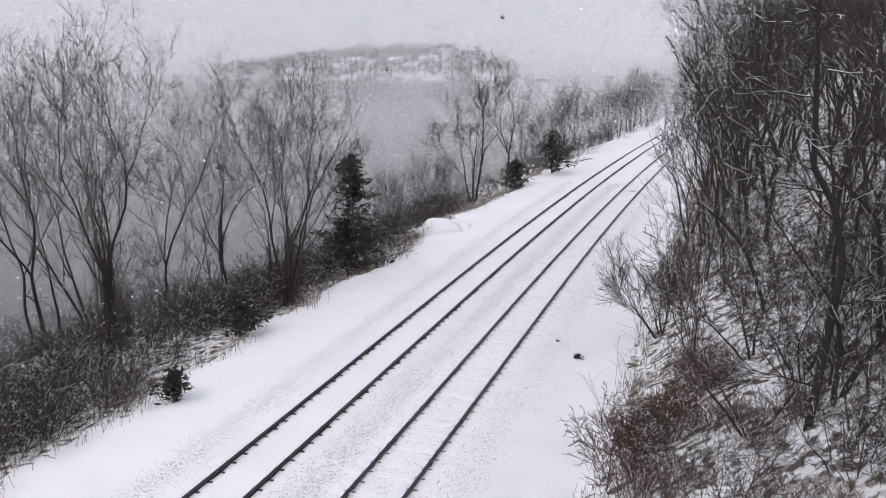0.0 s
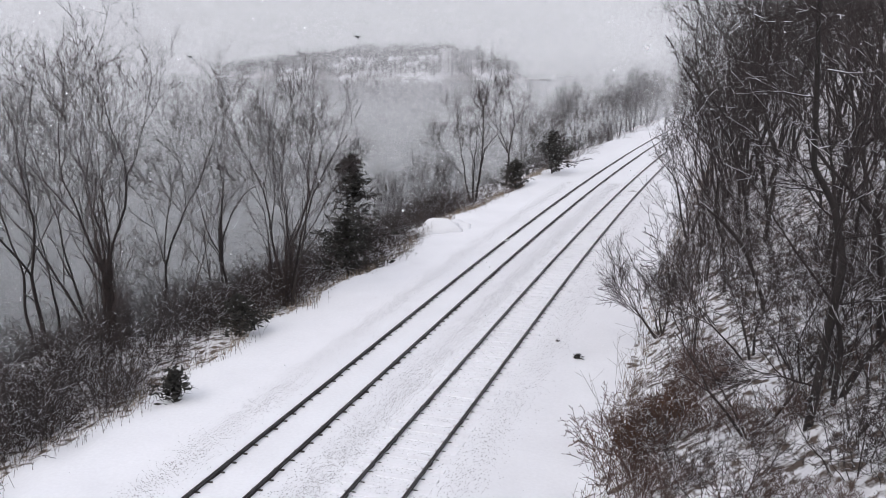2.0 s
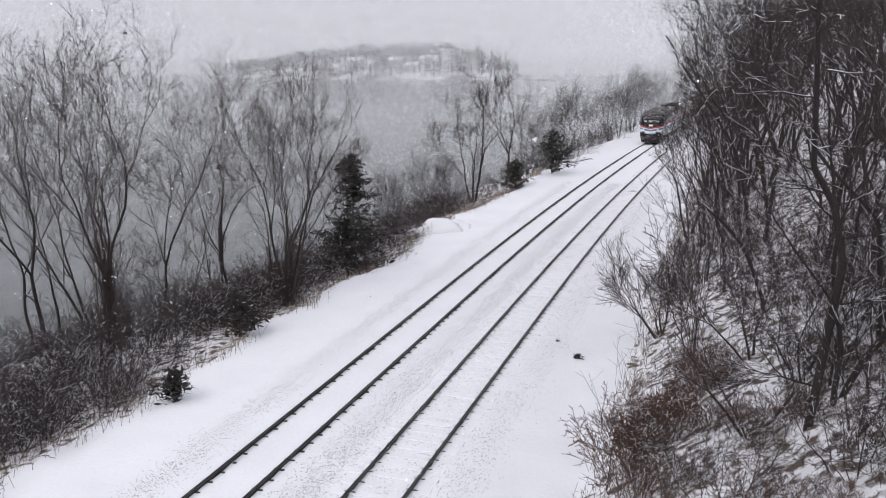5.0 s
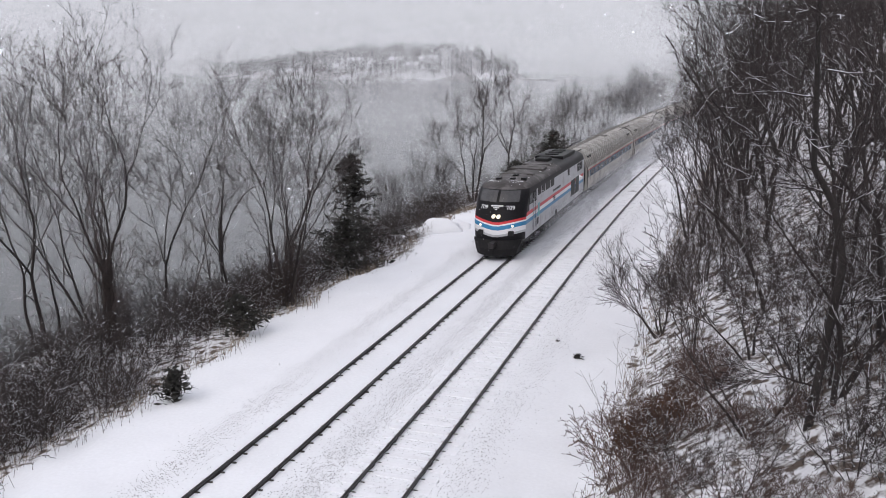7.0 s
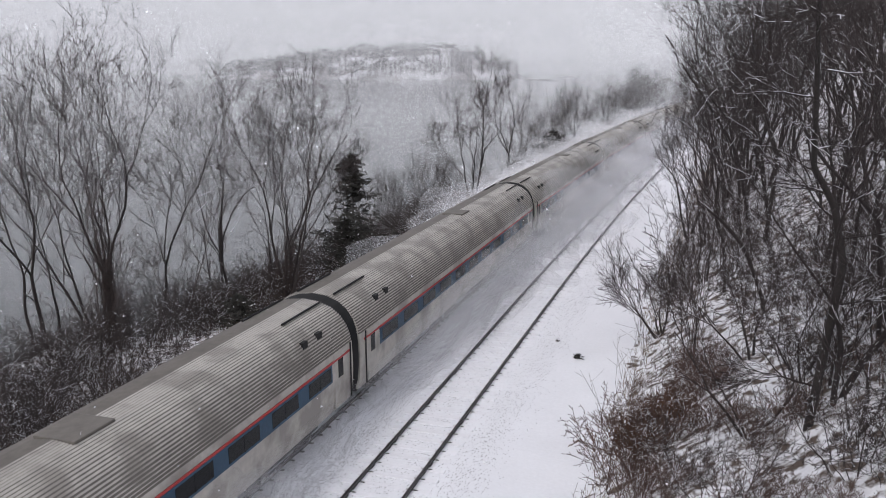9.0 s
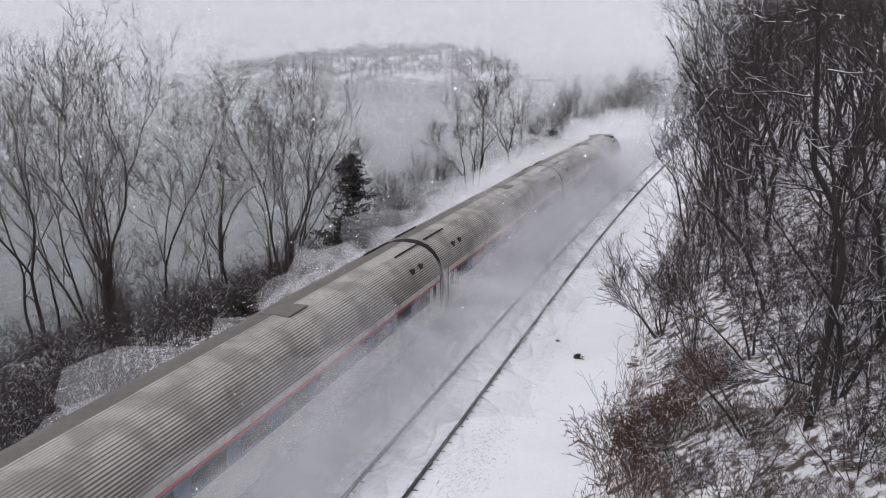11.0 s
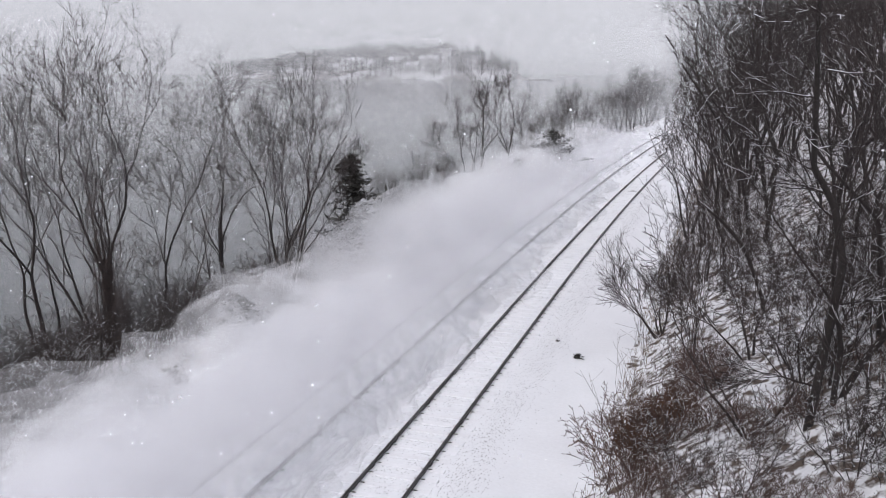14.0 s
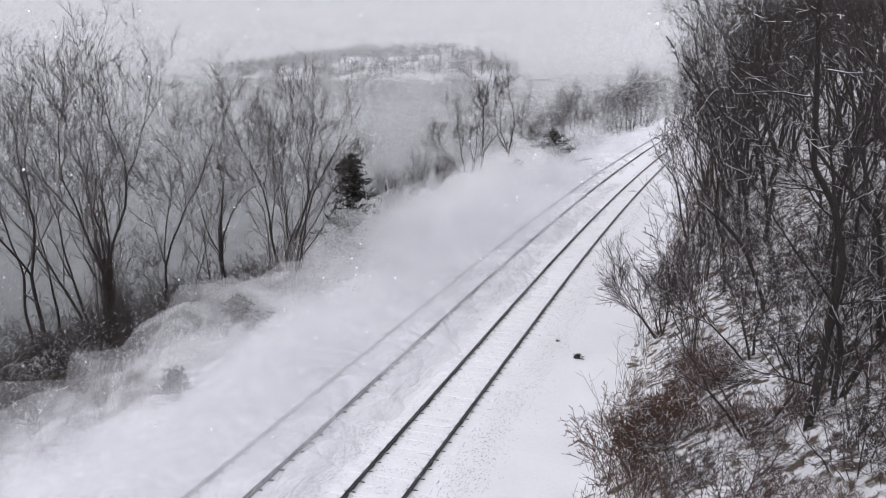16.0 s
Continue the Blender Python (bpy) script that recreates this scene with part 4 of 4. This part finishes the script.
slope_tree("low bare tree with stems fanning over snow", (11.3, 29.4), 86, 5.2, 4, 0.045, (-0.20, 0.1), 0.35, 17, 0.4, 4, 0.3, 0.02, reach=0.62)
slope_tree("low bare tree with stems fanning over snow", (11.4, 40.0), 87, 6.5, 4, 0.05, (-0.30, 0), 0.30, 18, 0.4, 4, 0.25, 0.02, reach=0.62)
slope_tree("low bare tree with stems fanning over snow", (13.0, 26.0), 80, 5.2, 3, 0.045, (-0.30, 0), 0.30, 18, 0.4, 4, 0.3, 0.02, reach=0.62)
for x, y, seed in ((14.6, 21.6, 181), (16.2, 19.6, 182), (13.0, 20.8, 183), (15.6, 25.0, 184), (14.9, 18.6, 185), (16.8, 22.6, 186), (17.4, 18.2, 187), (14.2, 22.8, 188)):
    slope_tree("low bare tree with tangled snow-lined limbs", (x, y), seed, 4.8, 3, 0.045, (-0.15, 0), 0.45, 24, 0.4, 4, 0.9, 0.0, reach=0.5)
slope_tree("crooked bare tree reaching over the track", (11.2, 47.0), 278, 9.0, 2, 0.075, (-0.16, 0), 0.15, 18, 0.5, 5, 0.3, 0.01, reach=0.38)
for x, y, h, seed in ((10.1, 55.0, 9.5, 575), (10.6, 62.0, 10.5, 576), (10.8, 70.0, 12, 577), (11.9, 54.0, 14, 571), (12.2, 63.0, 16, 572), (12.8, 73.0, 18, 573), (13.6, 84.0, 19.5, 574)):
    slope_tree("bare tree with low limbs beside the bend", (x, y), seed, h, 3, 0.10, (-0.08, 0), 0.16, 21, 0.5, 5, 0.4, 0.02, 0.001)
kinds = [slope_tree("tall dark bare tree in the slope's woods", (16.4 + 1.5 * i, 40 + 7 * i), 90 + i, 15.0 + i, 2 if i == 1 else 1, 0.095, (-0.04, 0), 0.1, 23, 0.62, 5, 0.4, 0.015, 0.002, 0.2) for i in range(3)]
places = []
for i in range(46):
    y = 27 + 125 * rng.random() ** 1.3
    u = 11.4 + 15 * rng.random() ** 1.1 + 3.4 * min(1, max(0, (70 - y) / 35))
    places.append((u + bend(y), y, rng.uniform(0.6, 1.1)))
places += [(15.5 + 11 * rng.random(), 34 + 45 * rng.random(), rng.uniform(0.95, 1.25)) for i in range(18)]
places += [(19 + 9 * rng.random(), 24 + 20 * rng.random(), rng.uniform(1.05, 1.3)) for i in range(10)]
places += [(9.6 + 3.5 * rng.random() + bend(y), y, rng.uniform(0.6, 0.95)) for y in [88 + 90 * rng.random() for i in range(30)]]
scatter(kinds, places, rng)
edge = random.Random(9)
places = [(12.2 + 3 * edge.random() + bend(y), y, edge.uniform(0.95, 1.15)) for y in [42 + 38 * edge.random() for i in range(12)]]
places += [(15 + 6 * edge.random(), 27 + 12 * edge.random(), edge.uniform(0.9, 1.1)) for i in range(5)]
scatter(kinds, places, edge)
SCRUB = "scrub at the foot of the slope"
red = [make_brush("bush", "red-brown leafless bush at the slope's foot", (10.3 + 0.9 * i, 21 + 2 * i), 100 + i, 1.6, 22, 1.9, BARK_RED, 0.2, SCRUB, (7, 4), category="bush", splay=0.7) for i in range(2)]
tall = [make_brush("bush", "tall fine-twigged bare shrub over the snowy verge", (12.6, 32 + 6 * i), 110 + i, 3.6, 9, 2.6, TWIG, 0.3, SCRUB, (8, 5, 2), 3, category="shrub") for i in range(3)]
places = [(9.7 + 2.6 * rng.random(), 18.5 + 12 * rng.random(), rng.uniform(0.35, 0.9)) for i in range(13)]
places += [(12.6 + 4 * rng.random(), 15.5 + 7 * rng.random(), rng.uniform(0.35, 0.7)) for i in range(9)]
scatter(red, places, rng)
places = [(13.4 + 6 * rng.random() + bend(y), y, rng.uniform(0.5, 0.95)) for y in [19 + 40 * rng.random() for i in range(12)]]
places += [(11.0 + 6.5 * rng.random(), 16.0 + 12 * rng.random(), rng.uniform(0.4, 0.8)) for i in range(8)]
places += [(14.0 + 4 * rng.random(), 16.5 + 7 * rng.random(), rng.uniform(0.35, 0.65)) for i in range(9)]
scatter(tall, places, rng)
for i in range(2):
    make_brush("bush", "low bush holding dead brown leaves", (10.3 + 0.7 * i, 22.6 + 1.3 * i), 120 + i, 1.0, 30, 1.5, LEAF, 0.05, SCRUB, (8, 5), category="bush", splay=0.9, thick=0.004)


# ---- rocks, mound, grass, verge clutter ----
def make_rock(label, place, size, seed, mat, name="boulder", lift=0.0):
    bm = bmesh.new()
    bmesh.ops.create_icosphere(bm, subdivisions=3, radius=1)
    for v in bm.verts:
        n = noise.noise(v.co * 1.3 + Vector((seed, 0, 0))) * 0.45 + noise.noise(v.co * 3.1 + Vector((0, seed, 0))) * 0.15
        v.co = Vector((v.co.x * size[0], v.co.y * size[1], v.co.z * size[2])) * (1 + n)
    o = part(name, bm, mat, None, smooth=True)
    x, y = place
    o.location = (x, y, float(ground_z(x, y)) + lift)
    return tagged(o, label, "rock")


make_rock("snow-capped boulder at the river's edge", (-16.9, 44.2), (1.6, 0.8, 0.55), 3, SNOW, lift=0.3)
make_rock("snow-capped boulder at the river's edge", (-15.8, 49.0), (1.3, 0.7, 0.45), 5, SNOW, lift=0.2)
make_rock("snow-buried mound beside the track", (-6.2, 55.6), (1.5, 0.9, 0.75), 8, SNOW, "snow_mound")
make_rock("snow-buried mound beside the track", (-5.2, 57.0), (0.9, 0.7, 0.5), 9, SNOW, "snow_mound")


def build_grass():
    g = np.random.default_rng(8)
    n = 5200
    y = 15 + 85 * g.random(n) ** 1.2
    left = g.random(n) < 0.72
    u = np.where(left, -6.7 - np.abs(g.normal(0, 0.9, n)) + 0.5 * np.sin(y * 0.9), 9.0 + np.abs(g.normal(0, 0.7, n)))
    x = u + bend_np(y)
    z = ground_z(x, y) - 0.02
    h = g.uniform(0.12, 0.5, n)
    d = g.normal(0, 0.25, (n, 2)) * h[:, None]
    w = 0.006 + 0.0001 * y
    co3 = np.stack([np.stack([x - w, y, z], -1), np.stack([x + w, y, z], -1), np.stack([x + d[:, 0], y + d[:, 1], z + h], -1)], 1).reshape(-1, 3)
    o = raw("dead_grass", co3, np.arange(3 * n).reshape(-1, 3), GRASS)
    tagged(o, "dead tan grass and weeds poking through snow", "grass", kind="stuff")


build_grass()


def build_clump(label, place, seed, size):
    g = np.random.default_rng(seed)
    x, y = place
    t = thing("leaf_clump", label, "leaf clump", pose(x, y, float(ground_z(x, y))))
    raw("leaves", *sprays(np.abs(g.normal(0, size * 0.5, (60, 3))) * np.array([1, 1, 0.5]), None, g, size * 0.45), CEDAR, t)


build_clump("small dark clump of leaves lying on snow", (7.0, 32.2), 5, 0.2)
build_clump("tiny dark tuft lying on snow", (6.0, 33.6), 6, 0.09)


# ---- far shore woods and houses ----
def build_far_shore():
    xs, ys, Z = HILL_GRID
    g = np.random.default_rng(12)
    rows = []
    for i in range(1500):
        a, b = g.integers(0, len(xs)), g.integers(0, len(ys))
        if Z[b, a] < -1.5 or g.random() < 0.2:
            continue
        p = Vector((xs[a] + g.normal(0, 1.5), ys[b] + g.normal(0, 2), Z[b, a] - 0.3))
        h = g.uniform(5, 10)
        rows.append((p, p + Vector((g.normal(0, 0.3), 0, h)), 0.3, 0.12))
        for k in range(9):
            s = p + Vector((0, 0, h * g.uniform(0.3, 0.95)))
            rows.append((s, s + Vector((g.normal(0, 1.1), g.normal(0, 1.1), g.uniform(0.5, 2.0))), 0.22, 0.10))
    o = raw("far_woods", *tubes(rows, 3), TWIG)
    tagged(o, "bare snowy woods on the far shore", "woods", kind="stuff")
    for i, (x, y, w, h) in enumerate(((-166, 560, 4.5, 12.5), (-180, 566, 12, 6), (-200, 560, 10, 5), (-228, 556, 9, 5), (-185, 548, 9, 4), (-240, 548, 8, 4))):
        a, b = np.abs(xs - x).argmin(), np.abs(ys - y).argmin()
        t = thing("house", "grey stone tower in snowy woods" if i == 0 else "pale house with a snowy roof on the far shore", "building", pose(x, y, Z[b, a] - 0.5), "buildings on the far shore")
        part("wall", boxes((-w / 2, w / 2, -3, 3, 0, h)), ROCK if i == 0 else L_WHITE, t)
        if i:
            bm = bmesh.new()
            v = [bm.verts.new(c) for c in ((-w / 2 - 0.4, -3.4, h), (w / 2 + 0.4, -3.4, h), (w / 2 + 0.4, 3.4, h), (-w / 2 - 0.4, 3.4, h), (-w / 2 - 0.4, 0, h + 2.4), (w / 2 + 0.4, 0, h + 2.4))]
            for f in ((0, 1, 5, 4), (3, 4, 5, 2), (0, 4, 3), (1, 2, 5), (0, 3, 2, 1)):
                bm.faces.new([v[q] for q in f])
            part("roof", bm, SNOW, t)
            for k in range(3):
                part("window", boxes((w * (k - 1) / 3.2 - 0.5, w * (k - 1) / 3.2 + 0.5, -3.06, -2.95, h * 0.4, h * 0.4 + 1.4)), GLASS, t)
        else:
            for k in (-1, 1):
                part("merlon", boxes((k * w / 2 - 0.9, k * w / 2 + 0.9, -3.1, 3.1, h, h + 2)), ROCK, t)


build_far_shore()


# ---- snow in the air ----
def flakes(name, label, n, lo, hi, size, seed, category="falling snow", power=1.0, mat=None):
    g = np.random.default_rng(seed)
    c = np.asarray(lo) + (np.asarray(hi) - np.asarray(lo)) * g.random((n, 3)) ** np.array([1, power, 1])
    return flake_mesh(name, label, c, size, g, category, mat)


def flake_mesh(name, label, c, size, g, category, mat=None):
    n = len(c)
    a, b = g.normal(0, 1, (n, 3)), g.normal(0, 1, (n, 3))
    a /= np.linalg.norm(a, axis=1, keepdims=True)
    b = np.cross(a, b)
    b /= np.linalg.norm(b, axis=1, keepdims=True)
    r = size * g.uniform(0.6, 1.4, (n, 1))
    co3 = np.stack([c + a * r, c - a * r * 0.5 + b * r * 0.87, c - a * r * 0.5 - b * r * 0.87], 1).reshape(-1, 3)
    o = raw(name, co3, np.arange(3 * n).reshape(-1, 3), mat or FLAKE)
    return tagged(o, label, category, kind="stuff")


FALLING = [
    (flakes("falling_snow", "large snowflakes falling close by", 1800, (-12, 3.0, -6), (16, 24, 36), 0.016, 201), (-0.35, -0.5, -1.35)),
    (flakes("falling_snow", "snowflakes falling over the tracks and trees", 11000, (-40, 14, -6), (24, 60, 45), 0.021, 202), (-0.5, -0.4, -1.2)),
    (flakes("falling_snow", "fine snowfall over the river and the bend", 600000, (-85, 68, -2.5), (32, 215, 17), 0.0245, 203, mat=DRIFT), (-0.4, 0, -0.12)),
]
for k in range(8):
    y = (140, 185, 230, 300, 370, 440, 510, 700)[k]
    bm = bmesh.new()
    bm.faces.new([bm.verts.new(c) for c in ((-1.6 * y - 300, y, -3.4), (1.2 * y, y, -3.4), (1.2 * y, y, 260), (-1.6 * y - 300, y, 260))])
    tagged(part("snowfall_veil", bm, VEIL if k < 7 else FAR_VEIL, None), "pale veil of distant snowfall over the river", "snowfall", kind="structure")

CLOUDS = []


def shells(name, label, radii, count, seed, lump, category, centre=(0, 0, 0), mat=None):
    """A soft cloud: lumpy skins one inside the other."""
    bm = bmesh.new()
    for k in range(count):
        q = (0.22 + 0.78 * (k + 0.5) / count)
        vs = bmesh.ops.create_icosphere(bm, subdivisions=4, radius=1)["verts"]
        off = Vector((seed * 1.7, k * 0.35, seed * 0.3))
        for v in vs:
            n = v.co.copy()
            w = Vector((n.x * radii[0], n.y * radii[1], n.z * radii[2]))
            h = lump * (noise.noise(w * 0.33 + off) + 0.6 * noise.noise(w * 0.9 + off))
            v.co = Vector(centre) + w * q * (1 + h)
    o = part(name, bm, mat or POWDER, None, smooth=True)
    return tagged(o, label, category, kind="stuff")


low = [shells("snow_cloud", "powder snow whirled up behind the train", (4.4, 7.5, 2.2), 7, 300 + i, 0.42, "snow cloud") for i in range(3)]
high = [shells("snow_cloud", "thin powder snow drifting off the track", (5.2, 7.5, 3.5), 6, 310 + i, 0.65, "snow cloud") for i in range(3)]
for i in range(18):
    y = 5 + 7.0 * i
    for kinds_, kind_ in ((low, "low"), (high, "high")):
        o = kinds_[i % 3] if i < 3 else kinds_[i % 3].copy()
        if i >= 3:
            scene.collection.objects.link(o)
        CLOUDS.append((o, y, kind_, i))

SPRAYS = [(shells("snow_spray", "powder snow thrown up along the train", (2.9 + 0.22 * i, 14.0 if i else 10.0, 1.25 + 0.28 * i), 10 + 2 * i, 400 + i, 0.28, "snow spray", (0.35, 0 if i else 4.0, 0.35 + 0.12 * i), SPRAY), i) for i in range(7)]


# ---- birds ----
def make_bird(seed):
    t = thing("bird", "small dark bird flying over the river", "bird", group="birds in flight")
    bm = bmesh.new()
    bmesh.ops.create_uvsphere(bm, u_segments=10, v_segments=6, radius=1, matrix=Matrix.Diagonal((0.20, 0.07, 0.065, 1)))
    rod(bm, (-0.19, 0, 0.02), (-0.29, 0, 0.02), 0.03, 6, 0.004)
    box(bm, 0.16, 0.36, -0.05, 0.05, -0.01, 0.005)
    part("body", bm, BIRD, t)
    wings = []
    for s in (-1, 1):
        bm = bmesh.new()
        v = [bm.verts.new(c) for c in ((-0.09, 0, 0.012), (0.10, 0, 0.012), (0.13, s * 0.24, 0.012), (0.10, s * 0.46, 0.012), (-0.02, s * 0.28, 0.012))]
        w = [bm.verts.new((q.co.x, q.co.y, -0.004)) for q in v]
        bm.faces.new(v)
        bm.faces.new(list(reversed(w)))
        for k in range(5):
            bm.faces.new((v[k], v[(k + 1) % 5], w[(k + 1) % 5], w[k]))
        bmesh.ops.recalc_face_normals(bm, faces=bm.faces)
        wings.append((part("wing", bm, BIRD, t), s))
    return t, wings


BIRDS = [make_bird(i) for i in range(3)]


# ---- what moves ----
def track_pose(y):
    return pose(bend(y), y, 0, 0, 0, turn(y))


def motions():
    times = [0.5 * k for k in range(33)]
    for car, back in [(LOCO, 10.4)] + [(c, 21.0 + 26 * (i + 0.5)) for i, c in enumerate(COACHES)]:
        walk(car, [(t, track_pose(nose_at(t) + back)) for t in times])
    for o, i in SPRAYS:
        walk(o, [(t, track_pose(nose_at(t) + (10.4 if i == 0 else 21.0 + 26 * (i - 0.5)))) for t in times])
    for o, (vx, vy, vz) in FALLING:
        walk(o, [(0, pose(0, 0, 0)), (8, pose(vx * 8, vy * 8, vz * 8)), (16, pose(vx * 16, vy * 16, vz * 16))])
    for o, y, kind_, i in CLOUDS:
        come = 7.0 + (46.0 - y) / 34.6
        gone = come + 5.05
        a = 180 * (i // 2 % 2)
        x = bend(y)
        if kind_ == "low":
            rows = [(0, -4), (come + 0.8, -4), (come + 2.2, -2.3), (gone - 0.6, -0.7), (gone + 0.2, 0.5), (gone + 1.2, 0.2), (gone + 2.4, -0.5), (gone + 4.5, -1.2)]
            keys = [(t, pose(x - 0.3 - 0.45 * max(0, t - gone), y, z, 0, 0, a)) for t, z in rows if t < 16]
        else:
            soon = 1.1 * min(1, max(0, (y - 32) / 22))
            rows = [(0, -7), (come + 1.1 - 0.7 * soon, -7), (come + 2.6 - soon, -2.0 + 0.8 * soon), (come + 3.9 - soon, 0.1 + 0.3 * soon), (gone, 0.8), (gone + 1.2, 0.6), (gone + 2.6, -0.2), (gone + 5.0, -1.2)]
            keys = [(t, pose(x - 0.6 - 1.3 * max(0, t - gone + 0.8), y - 0.6 * max(0, t - gone), z - (1.2 if y < 36 and t > gone else 0), 0, 0, a)) for t, z in rows if t < 16]
        last_m = keys[-1][1].copy()
        walk(o, keys + [(16.0, last_m)])
    flights = [
        [(0, -5.6, 70.3, 14.1), (1.5, -13.5, 67.4, 12.6), (2.5, -19.5, 65.5, 12.7), (3.5, -25.3, 63.7, 12.7), (5.5, -37.3, 60.0, 13.3), (7.5, -50.7, 55.9, 14.2), (16, -104.5, 39.8, 18.9)],
        [(0, -17.8, 76.2, 9.9), (2.5, -39.3, 69.7, 11.5), (4.5, -57.1, 64.3, 12.7), (16, -155.5, 33.9, 17.2)],
        [(0, 19.0, 69.8, 24.8), (3.5, -0.5, 61.4, 14.9), (4.3, -4.6, 60.6, 17.3), (16, -70.9, 45.0, 42.0)],
    ]
    for (bird, wings), rows in zip(BIRDS, flights):
        walk(bird, [(t, pose(x, y, z, 0, 0, 17)) for t, x, y, z in rows])
        for w, s in wings:
            walk(w, [(0.25 * k, pose(0, 0, 0, s * (28 if k % 2 else -22))) for k in range(65)])


motions()
